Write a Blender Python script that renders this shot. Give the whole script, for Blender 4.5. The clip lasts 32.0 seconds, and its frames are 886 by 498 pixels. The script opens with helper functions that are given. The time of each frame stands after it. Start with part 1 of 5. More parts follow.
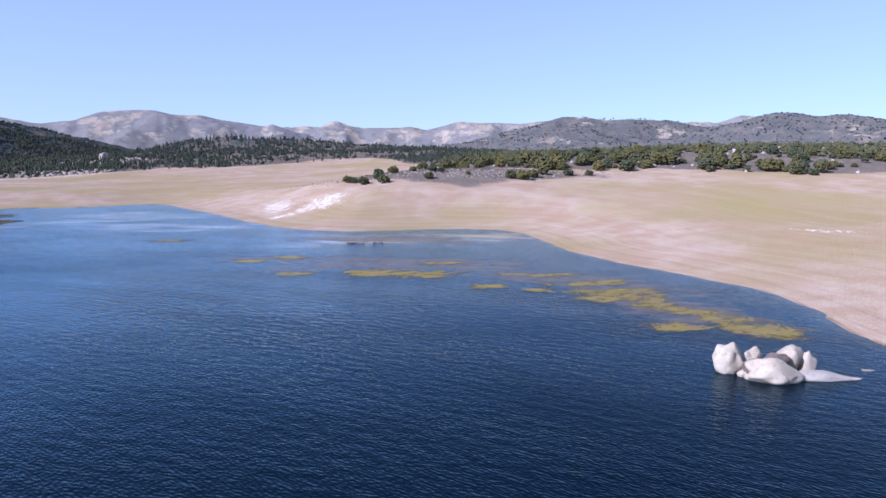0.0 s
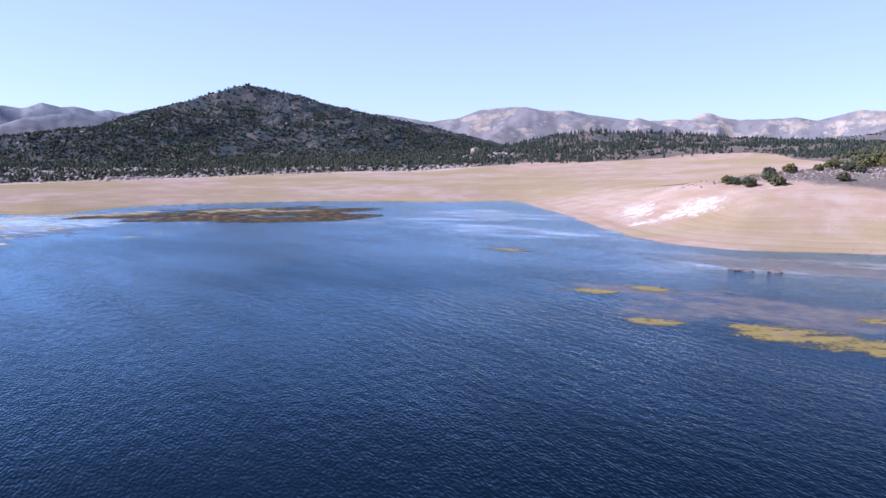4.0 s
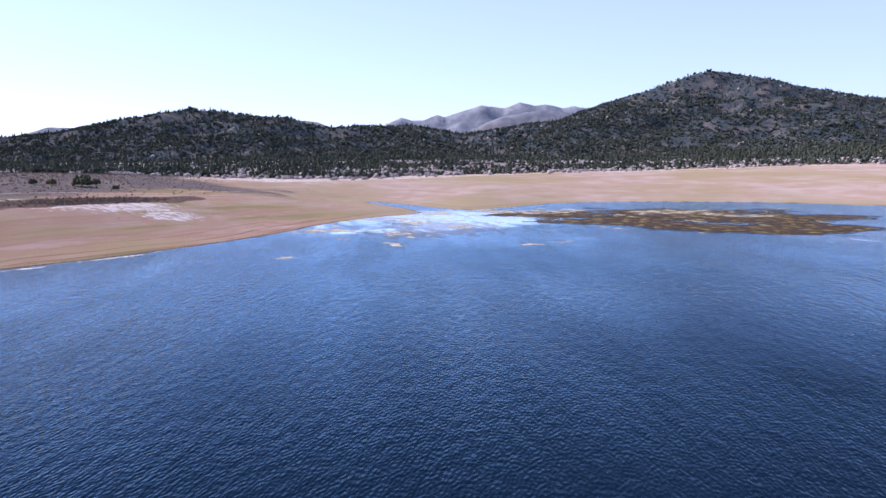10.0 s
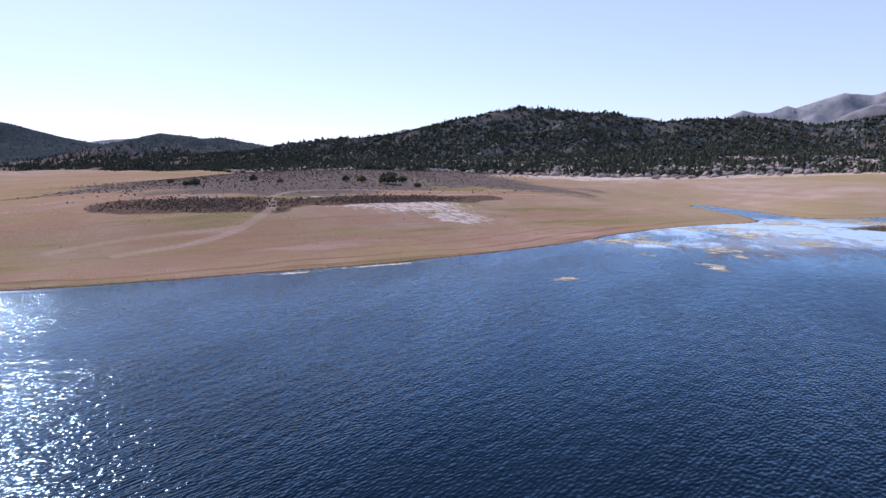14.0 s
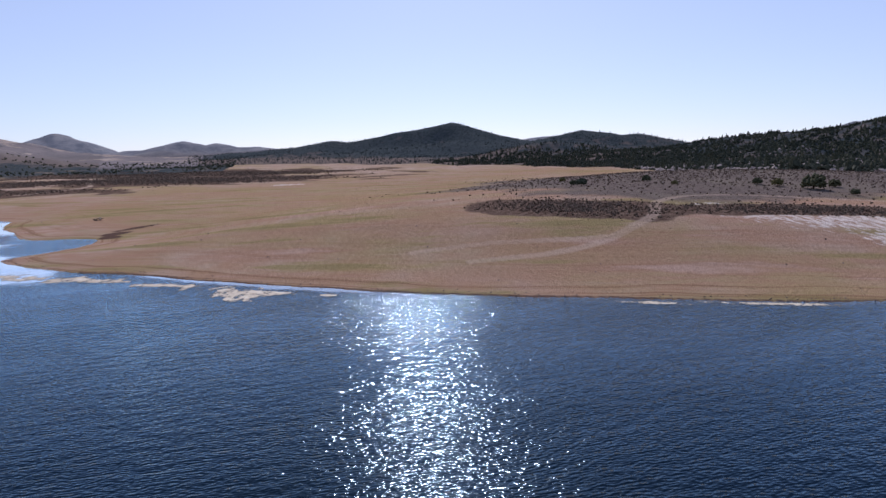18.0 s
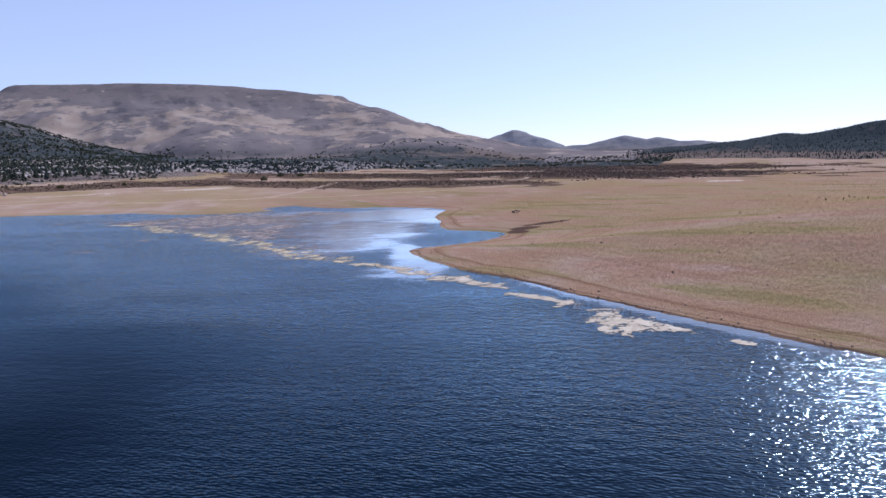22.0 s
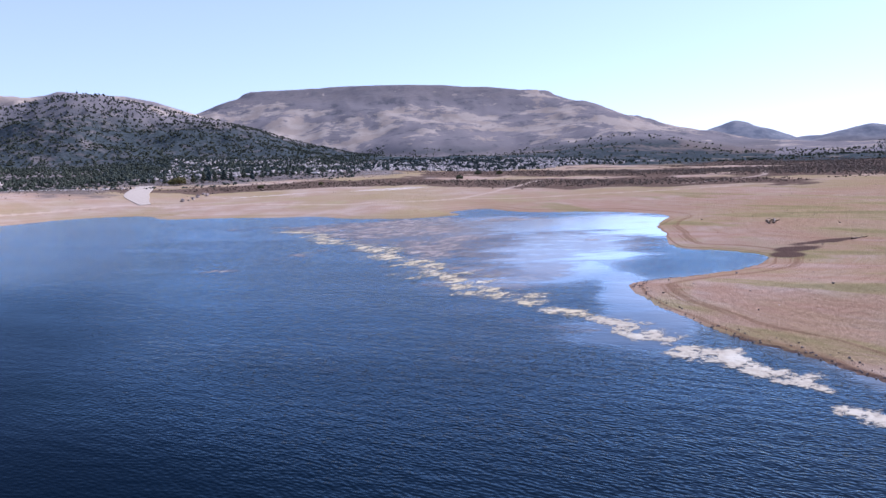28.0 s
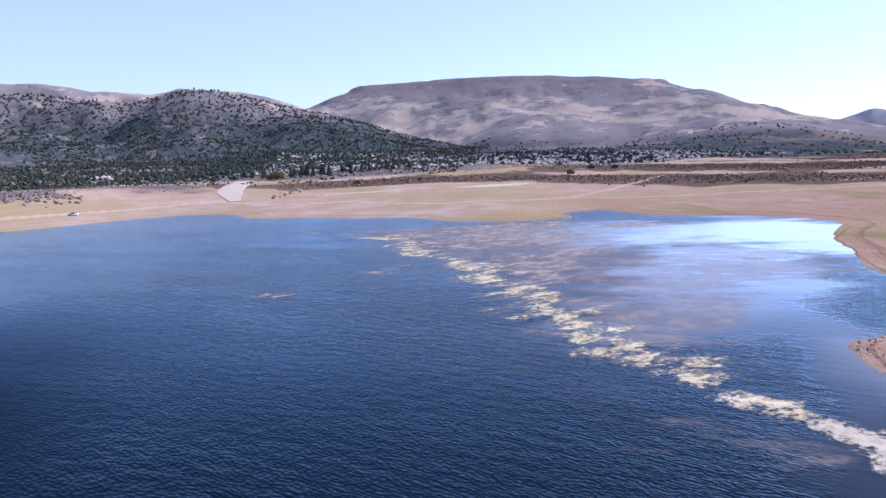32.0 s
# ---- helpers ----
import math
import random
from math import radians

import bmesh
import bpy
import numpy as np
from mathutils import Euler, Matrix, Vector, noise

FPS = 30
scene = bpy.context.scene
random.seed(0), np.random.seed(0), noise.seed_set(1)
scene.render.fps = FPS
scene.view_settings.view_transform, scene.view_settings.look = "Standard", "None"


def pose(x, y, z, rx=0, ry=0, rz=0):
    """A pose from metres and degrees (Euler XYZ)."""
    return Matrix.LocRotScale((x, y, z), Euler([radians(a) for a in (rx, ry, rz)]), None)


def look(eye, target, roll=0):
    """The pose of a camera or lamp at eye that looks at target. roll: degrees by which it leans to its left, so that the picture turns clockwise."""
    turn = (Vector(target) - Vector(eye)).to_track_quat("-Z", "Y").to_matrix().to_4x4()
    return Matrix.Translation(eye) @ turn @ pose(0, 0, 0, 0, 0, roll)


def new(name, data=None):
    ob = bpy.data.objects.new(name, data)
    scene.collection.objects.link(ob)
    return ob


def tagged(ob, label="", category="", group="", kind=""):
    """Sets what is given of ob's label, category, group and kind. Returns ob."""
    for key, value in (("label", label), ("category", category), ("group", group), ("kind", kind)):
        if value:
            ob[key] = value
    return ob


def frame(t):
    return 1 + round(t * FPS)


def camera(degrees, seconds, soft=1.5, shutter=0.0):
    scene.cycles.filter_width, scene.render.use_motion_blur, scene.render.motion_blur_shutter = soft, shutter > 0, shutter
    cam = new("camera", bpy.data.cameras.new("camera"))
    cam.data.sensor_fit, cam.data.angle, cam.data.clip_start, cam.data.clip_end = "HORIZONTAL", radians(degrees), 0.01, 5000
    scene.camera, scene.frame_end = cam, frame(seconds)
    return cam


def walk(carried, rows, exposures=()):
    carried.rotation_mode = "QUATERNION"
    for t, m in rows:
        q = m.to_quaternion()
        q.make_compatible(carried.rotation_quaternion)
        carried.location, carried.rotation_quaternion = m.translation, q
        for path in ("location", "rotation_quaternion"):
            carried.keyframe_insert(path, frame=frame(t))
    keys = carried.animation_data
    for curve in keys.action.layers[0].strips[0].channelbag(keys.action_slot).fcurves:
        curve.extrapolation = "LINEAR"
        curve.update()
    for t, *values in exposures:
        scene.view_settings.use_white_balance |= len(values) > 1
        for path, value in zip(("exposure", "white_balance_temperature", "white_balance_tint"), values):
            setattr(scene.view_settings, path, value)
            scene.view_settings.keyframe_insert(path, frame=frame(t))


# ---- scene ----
cam = camera(63.7, 32.0)
PATH = [
    (0, (-0.00, 0.00, 28.00), (-2.50, 99.23, 15.90), -0.08),
    (0.5, (-1.14, 6.88, 28.26), (-10.23, 105.72, 16.13), -0.02),
    (1, (-2.18, 13.61, 28.47), (-19.64, 111.31, 16.28), 0.00),
    (1.5, (-3.41, 20.10, 28.67), (-27.26, 116.43, 16.38), 0.00),
    (2, (-4.71, 26.43, 28.80), (-34.01, 121.24, 16.42), 0.05),
    (2.5, (-6.27, 32.68, 28.80), (-40.77, 125.70, 16.28), 0.04),
    (3, (-8.16, 38.89, 28.70), (-47.74, 129.85, 16.03), 0.13),
    (3.5, (-10.46, 45.32, 28.82), (-55.18, 133.85, 16.03), 0.10),
    (5.5, (-23.23, 71.33, 28.38), (-84.03, 149.62, 15.26), 0.22),
    (6, (-27.24, 76.02, 28.33), (-91.28, 151.67, 15.07), 0.20),
    (6.5, (-30.91, 80.28, 28.22), (-97.97, 153.24, 14.84), 0.15),
    (7, (-34.18, 84.57, 28.20), (-104.46, 154.43, 14.76), 0.13),
    (7.5, (-37.61, 88.75, 28.15), (-112.17, 154.02, 14.66), 0.09),
    (8, (-41.20, 92.72, 28.07), (-119.12, 153.92, 14.54), 0.07),
    (8.5, (-45.06, 96.32, 27.89), (-126.57, 152.65, 14.30), -0.05),
    (9, (-49.45, 100.05, 27.61), (-134.07, 151.56, 13.95), -0.44),
    (9.5, (-54.39, 103.62, 27.37), (-141.71, 150.42, 13.73), -0.48),
    (10, (-59.73, 106.91, 27.21), (-149.72, 148.35, 13.60), -0.57),
    (10.5, (-65.23, 109.84, 27.15), (-157.38, 146.24, 13.58), -0.69),
    (11, (-70.63, 112.57, 27.17), (-164.69, 143.68, 13.58), -0.62),
    (11.5, (-75.85, 114.98, 27.10), (-171.57, 140.56, 13.54), -0.69),
    (12, (-80.77, 117.30, 26.92), (-177.73, 137.69, 13.42), -0.79),
    (12.5, (-85.53, 119.49, 26.71), (-183.51, 134.21, 13.21), -0.87),
    (13, (-90.08, 121.35, 26.40), (-188.74, 130.38, 12.87), -0.90),
    (13.5, (-94.54, 122.86, 26.12), (-193.57, 126.41, 12.65), -1.02),
    (14, (-99.14, 124.22, 26.05), (-198.23, 122.19, 12.75), -1.10),
    (14.5, (-103.83, 125.47, 26.07), (-202.65, 117.79, 12.88), -1.10),
    (16.5, (-119.45, 127.59, 26.58), (-213.91, 97.42, 13.69), -1.14),
    (17, (-123.22, 126.98, 26.58), (-215.27, 90.06, 13.74), -1.09),
    (17.5, (-127.14, 126.38, 26.65), (-214.61, 79.63, 13.86), -1.04),
    (18, (-131.17, 125.65, 26.60), (-213.52, 70.39, 13.80), -1.00),
    (18.5, (-135.01, 124.34, 26.55), (-211.75, 61.53, 13.72), -0.92),
    (19, (-138.70, 122.72, 26.52), (-209.72, 53.51, 13.65), -0.93),
    (19.5, (-142.39, 120.77, 26.53), (-207.96, 46.37, 13.71), -1.00),
    (20, (-146.06, 118.36, 26.60), (-206.35, 39.61, 13.84), -1.07),
    (20.5, (-149.62, 115.34, 26.55), (-204.55, 32.75, 13.85), -0.97),
    (21, (-153.04, 111.58, 26.39), (-202.07, 25.34, 13.78), -0.96),
    (21.5, (-156.33, 107.30, 26.01), (-199.15, 17.81, 13.42), -1.00),
    (22, (-159.54, 102.66, 25.61), (-196.73, 10.69, 12.98), -0.86),
    (22.5, (-162.44, 98.14, 25.26), (-193.53, 3.93, 12.70), -1.01),
    (23, (-164.83, 93.84, 25.13), (-189.41, -2.30, 12.76), -1.05),
    (23.5, (-166.84, 89.75, 25.11), (-184.84, -7.86, 12.89), -1.04),
    (24, (-168.61, 85.49, 25.07), (-183.76, -12.61, 12.90), -1.09),
    (24.5, (-170.10, 81.07, 25.20), (-185.22, -17.03, 13.01), -1.13),
    (26.5, (-173.85, 61.79, 25.19), (-188.62, -36.33, 12.78), -1.45),
    (27, (-174.52, 56.72, 25.22), (-188.02, -41.57, 12.74), -1.56),
    (27.5, (-175.35, 51.69, 25.21), (-187.02, -46.84, 12.73), -1.60),
    (28, (-176.10, 46.61, 25.26), (-185.95, -52.11, 12.72), -1.70),
    (28.5, (-176.76, 41.36, 25.31), (-184.72, -57.52, 12.71), -1.78),
    (29, (-177.34, 36.19, 25.32), (-183.41, -62.81, 12.60), -1.80),
    (29.5, (-177.76, 31.19, 25.28), (-181.95, -67.90, 12.48), -1.84),
    (30, (-178.07, 26.18, 25.34), (-180.21, -72.97, 12.47), -1.84),
    (30.5, (-178.33, 21.04, 25.39), (-178.53, -78.12, 12.45), -1.90),
    (31, (-178.62, 15.89, 25.40), (-177.22, -83.25, 12.38), -1.90),
    (31.5, (-178.78, 10.56, 25.52), (-175.69, -88.53, 12.40), -1.93),
    (32, (-178.75, 5.01, 25.65), (-173.89, -94.01, 12.57), -1.89),
]
EXPOSURE = [(0, 0.32, 5050, 21), (6, 0.66, 5250, 28), (10, 0.68, 5350, 28), (13, 0.45, 5500, 25), (16.5, 0.08, 5700, 23), (19, -0.08, 5700, 22),
            (21, 0.06, 5600, 22), (24, 0.45, 5420, 23), (28, 0.58, 5230, 25), (32, 0.65, 5250, 27)]
walk(cam, [(t, look(eye, target, roll)) for t, eye, target, roll in PATH], EXPOSURE)

# ---- light: clear sky, one sun from the south-west ----
SUN_AZ, SUN_EL = 123.5, 35.0          # degrees, counter-clockwise from +y; height above the horizon
world = bpy.data.worlds.new("sky")
scene.world = world
world.use_nodes = True
wt = world.node_tree
sky = wt.nodes.new("ShaderNodeTexSky")
sky.sky_type = "NISHITA"
sky.sun_disc = False
sky.sun_elevation = radians(SUN_EL)
sky.sun_rotation = radians(-SUN_AZ)
sky.altitude = 1800
sky.air_density, sky.dust_density, sky.ozone_density = 1.0, 1.2, 3.0
wt.nodes["Background"].inputs["Strength"].default_value = 0.11
haze = wt.nodes.new("ShaderNodeMix")          # haze, thick at the horizon and thin overhead
haze.data_type = "RGBA"
gaze = wt.nodes.new("ShaderNodeTexCoord")
split_z = wt.nodes.new("ShaderNodeSeparateXYZ")
thin = wt.nodes.new("ShaderNodeMapRange")
thin.interpolation_type = "SMOOTHSTEP"
for k, v in ((1, 0.05), (2, 0.75), (3, 0.46), (4, 0.06)):
    thin.inputs[k].default_value = v
wt.links.new(gaze.outputs["Generated"], split_z.inputs[0])
wt.links.new(split_z.outputs[2], thin.inputs[0])
wt.links.new(thin.outputs[0], haze.inputs[0])
haze.inputs[7].default_value = (5.3, 5.7, 6.4, 1)
soften = wt.nodes.new("ShaderNodeHueSaturation")
soften.inputs["Saturation"].default_value = 0.9
wt.links.new(sky.outputs[0], soften.inputs["Color"])
wt.links.new(soften.outputs[0], haze.inputs[6])
wt.links.new(haze.outputs[2], wt.nodes["Background"].inputs["Color"])
sun_data = bpy.data.lights.new("sun", "SUN")
sun_data.energy, sun_data.angle, sun_data.color = 4.9, radians(0.53), (1.0, 0.93, 0.83)
sun = new("sun", sun_data)
sa, se = radians(SUN_AZ), radians(SUN_EL)
SUN_DIR = Vector((-math.sin(sa) * math.cos(se), math.cos(sa) * math.cos(se), math.sin(se)))
sun.matrix_world = look(SUN_DIR * 300, (0, 0, 0))


# ---- materials ----
class Mat:
    """A node material with short calls."""

    def __init__(self, name, rough=0.9, spec=0.2):
        self.m = bpy.data.materials.new(name)
        self.m.use_nodes = True
        self.t = self.m.node_tree
        self.b = self.t.nodes["Principled BSDF"]
        self.b.inputs["Roughness"].default_value = rough
        self.b.inputs["Specular IOR Level"].default_value = spec
        self.pos = self.t.nodes.new("ShaderNodeNewGeometry").outputs["Position"]

    def put(self, sock, value):
        if isinstance(value, bpy.types.NodeSocket):
            self.t.links.new(value, sock)
        elif isinstance(value, tuple) and len(value) == 3 and sock.type == "RGBA":
            sock.default_value = (*value, 1)
        else:
            sock.default_value = value

    def noise(self, scale, detail=4, rough=0.55, vec=None, stretch=None):
        n = self.t.nodes.new("ShaderNodeTexNoise")
        n.inputs["Scale"].default_value, n.inputs["Detail"].default_value, n.inputs["Roughness"].default_value = scale, detail, rough
        v = vec or self.pos
        if stretch:
            mp = self.t.nodes.new("ShaderNodeMapping")
            mp.vector_type = "TEXTURE"
            mp.inputs["Scale"].default_value = [1 / k for k in stretch[0]]
            mp.inputs["Rotation"].default_value = (0, 0, radians(stretch[1]))
            self.t.links.new(v, mp.inputs["Vector"])
            v = mp.outputs[0]
        self.t.links.new(v, n.inputs["Vector"])
        return n.outputs["Fac"]

    def voronoi(self, scale, out="Distance"):
        n = self.t.nodes.new("ShaderNodeTexVoronoi")
        n.inputs["Scale"].default_value = scale
        self.t.links.new(self.pos, n.inputs["Vector"])
        return n.outputs[out]

    def math(self, op, a, b=0.0, clamp=False):
        n = self.t.nodes.new("ShaderNodeMath")
        n.operation, n.use_clamp = op, clamp
        self.put(n.inputs[0], a), self.put(n.inputs[1], b)
        return n.outputs[0]

    def ramp(self, v, lo, hi, a=0.0, b=1.0):
        n = self.t.nodes.new("ShaderNodeMapRange")
        n.interpolation_type = "SMOOTHSTEP"
        for i, x in enumerate((v, lo, hi, a, b)):
            self.put(n.inputs[i], x)
        return n.outputs[0]

    def mix(self, f, a, b, blend="MIX"):
        n = self.t.nodes.new("ShaderNodeMix")
        n.data_type, n.blend_type = "RGBA", blend
        self.put(n.inputs[0], f), self.put(n.inputs[6], a), self.put(n.inputs[7], b)
        return n.outputs[2]

    def attr(self, name):
        n = self.t.nodes.new("ShaderNodeAttribute")
        n.attribute_name = name
        s = self.t.nodes.new("ShaderNodeSeparateColor")
        self.t.links.new(n.outputs["Color"], s.inputs[0])
        return s.outputs[0], s.outputs[1], s.outputs[2], n.outputs["Alpha"]

    def rand(self):
        return self.t.nodes.new("ShaderNodeObjectInfo").outputs["Random"]

    def island(self):
        return self.t.nodes.new("ShaderNodeNewGeometry").outputs["Random Per Island"]

    def bump(self, h, strength, dist, normal=None):
        n = self.t.nodes.new("ShaderNodeBump")
        self.put(n.inputs["Strength"], strength), self.put(n.inputs["Distance"], dist), self.put(n.inputs["Height"], h)
        if normal:
            self.t.links.new(normal, n.inputs["Normal"])
        self.t.links.new(n.outputs[0], self.b.inputs["Normal"])
        return n.outputs[0]

    def color(self, c):
        self.put(self.b.inputs["Base Color"], c)
        return self


def ground_material():
    m = Mat("dry_ground", 1.0, 0.0)
    m.b.inputs["Diffuse Roughness"].default_value = 0.3
    forest, sage, salt, green = m.attr("zone_a")
    track, mud, pale, shore = m.attr("zone_b")
    canopy, far_haze, west, south = m.attr("zone_c")
    big, mid, fine, grit = m.noise(0.012, 5), m.noise(0.07, 5), m.noise(0.6, 6, 0.65), m.noise(4.0, 4, 0.7)
    # the bared lake bed: pinkish silt and straw, in bands along the old shorelines
    band = m.noise(1.0, 5, 0.62, vec=shore_vec(m, shore, 150.0))
    c = m.mix(m.ramp(mid, 0.35, 0.65), (0.43, 0.29, 0.20), (0.50, 0.375, 0.29))
    c = m.mix(m.ramp(big, 0.42, 0.62), c, (0.385, 0.285, 0.155))
    c = m.mix(m.math("MULTIPLY", m.ramp(band, 0.5, 0.72), 0.32), c, (0.56, 0.455, 0.375))
    c = m.mix(m.math("MULTIPLY", m.ramp(band, 0.47, 0.28), m.ramp(shore, 0.02, 0.12, 0.4, 0.25)), c, (0.28, 0.18, 0.11))
    wide = m.noise(1.0, 6, 0.62, vec=shore_vec(m, shore, 15.0))
    c = m.mix(m.math("MULTIPLY", m.ramp(wide, 0.52, 0.66), m.ramp(west, 0.0, 1.0, 0.16, 0.4)), c, (0.38, 0.305, 0.13))
    c = m.mix(m.math("MULTIPLY", m.ramp(wide, 0.47, 0.33), m.ramp(west, 0.0, 1.0, 0.3, 0.7)), c, (0.43, 0.265, 0.175))
    gm = m.ramp(m.math("ADD", m.math("MULTIPLY", green, 1.2), m.math("MULTIPLY", m.math("SUBTRACT", mid, 0.5), 1.4)), 0.35, 0.95)
    c = m.mix(m.math("MULTIPLY", gm, 0.5), c, m.mix(m.ramp(m.noise(0.035, 5, 0.6), 0.42, 0.6), (0.41, 0.295, 0.17), (0.36, 0.30, 0.125)))
    c = m.mix(m.math("MULTIPLY", west, m.ramp(m.noise(0.025, 5, 0.6), 0.4, 0.62, 0.2, 0.62)), c, (0.41, 0.245, 0.155))
    swath = m.noise(0.013, 6, 0.62, stretch=((1, 4.0, 1), -66))
    c = m.mix(m.math("MULTIPLY", west, m.ramp(swath, 0.51, 0.60, 0.0, 0.7)), c, m.mix(m.ramp(swath, 0.5, 0.66), (0.35, 0.285, 0.12), (0.25, 0.215, 0.085)))
    c = m.mix(m.math("MULTIPLY", west, m.ramp(swath, 0.48, 0.38, 0.0, 0.85)), c, m.mix(m.ramp(swath, 0.42, 0.32), (0.40, 0.24, 0.155), (0.49, 0.335, 0.255)))
    worn = m.math("MULTIPLY", m.ramp(band, 0.5, 0.36), m.ramp(shore, 0.015, 0.10, 0.75, 0.12))
    c = m.mix(m.math("MULTIPLY", worn, m.ramp(west, 0.0, 1.0, 0.12, 1.0)), c, (0.25, 0.145, 0.085))
    sm = m.ramp(m.math("ADD", salt, m.math("MULTIPLY", m.math("SUBTRACT", m.noise(0.3, 7, 0.7, stretch=((1, 2.6, 1), 55)), 0.5), 4.2)), 0.72, 1.2)
    c = m.mix(m.math("MULTIPLY", sm, 0.9), c, (0.80, 0.71, 0.63))
    # scrub and forest floor
    scrub = m.mix(m.ramp(fine, 0.35, 0.65), (0.105, 0.066, 0.048), (0.215, 0.15, 0.11))
    gm2 = m.ramp(m.math("ADD", sage, m.math("MULTIPLY", m.math("SUBTRACT", fine, 0.5), 0.5)), 0.4, 0.6)
    c = m.mix(gm2, c, scrub)
    floor = m.mix(m.ramp(fine, 0.3, 0.7), (0.13, 0.10, 0.085), (0.235, 0.19, 0.16))
    floor = m.mix(south, floor, m.mix(m.ramp(m.noise(0.05, 6, 0.65), 0.35, 0.65), (0.15, 0.125, 0.115), (0.26, 0.22, 0.20)))
    floor = m.mix(m.ramp(m.noise(0.03, 5), 0.5, 0.7), floor, (0.22, 0.18, 0.145))
    c = m.mix(m.ramp(m.math("ADD", forest, m.math("MULTIPLY", m.math("SUBTRACT", mid, 0.5), 0.6)), 0.35, 0.6), c, floor)
    dense = m.ramp(m.math("ADD", canopy, m.math("MULTIPLY", m.math("SUBTRACT", m.noise(0.03, 7, 0.7), 0.5), 1.6)), 0.35, 0.75)
    c = m.mix(dense, c, m.mix(m.ramp(m.noise(0.16, 4, 0.6), 0.35, 0.65), (0.046, 0.058, 0.060), (0.088, 0.100, 0.102)))
    # bare pale rock and grass on the high slopes
    pm = m.ramp(m.math("ADD", pale, m.math("ADD", m.math("MULTIPLY", m.math("SUBTRACT", m.noise(0.007, 9, 0.68), 0.5), 4.6), m.math("MULTIPLY", m.math("SUBTRACT", m.noise(0.035, 6, 0.7), 0.5), 1.5))), 0.58, 0.85)
    pm = m.math("MULTIPLY", pm, m.ramp(pale, 0.04, 0.2, 0.0, 0.8))
    high = m.ramp(pale, 0.05, 0.3)
    c = m.mix(m.math("MULTIPLY", high, m.ramp(m.noise(0.02, 8, 0.72), 0.5, 0.66)), m.mix(high, c, (0.265, 0.23, 0.22)), (0.15, 0.142, 0.145))
    # the blue-grey haze over the far ranges is painted into their base colour
    c = m.mix(m.math("MULTIPLY", far_haze, 0.85), c, m.mix(m.ramp(m.noise(0.012, 7, 0.7), 0.4, 0.62), (0.22, 0.235, 0.265), (0.36, 0.355, 0.36)))
    c = m.mix(pm, c, m.mix(m.ramp(m.noise(0.015, 6), 0.4, 0.6), (0.43, 0.34, 0.265), (0.54, 0.44, 0.35)))
    c = m.mix(m.math("MULTIPLY", m.ramp(m.math("ADD", track, m.math("MULTIPLY", m.math("SUBTRACT", mid, 0.5), 0.5)), 0.3, 0.95), 0.7), c, (0.57, 0.43, 0.325))
    c = m.mix(m.ramp(m.math("ADD", mud, m.math("MULTIPLY", m.math("SUBTRACT", mid, 0.5), 0.5)), 0.35, 0.75), c, (0.13, 0.082, 0.062))
    c = m.mix(m.math("MULTIPLY", m.ramp(grit, 0.35, 0.7), 0.35), c, m.mix(1.0, c, (0.72, 0.70, 0.68), "MULTIPLY"))
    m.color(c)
    m.bump(m.math("ADD", m.math("MULTIPLY", fine, 0.6), m.math("MULTIPLY", grit, 0.2)), 0.9, 0.8)
    return m.m


def shore_vec(m, shore, often=70.0):
    """Bands that run along the waterline: the distance from it, stretched, and a slow drift."""
    n = m.t.nodes.new("ShaderNodeCombineXYZ")
    m.put(n.inputs[0], m.math("ADD", m.math("MULTIPLY", shore, often), m.math("MULTIPLY", m.noise(0.015, 2), 7.0)))
    m.put(n.inputs[1], m.math("MULTIPLY", m.noise(0.008, 2), 3.0))
    return n.outputs[0]


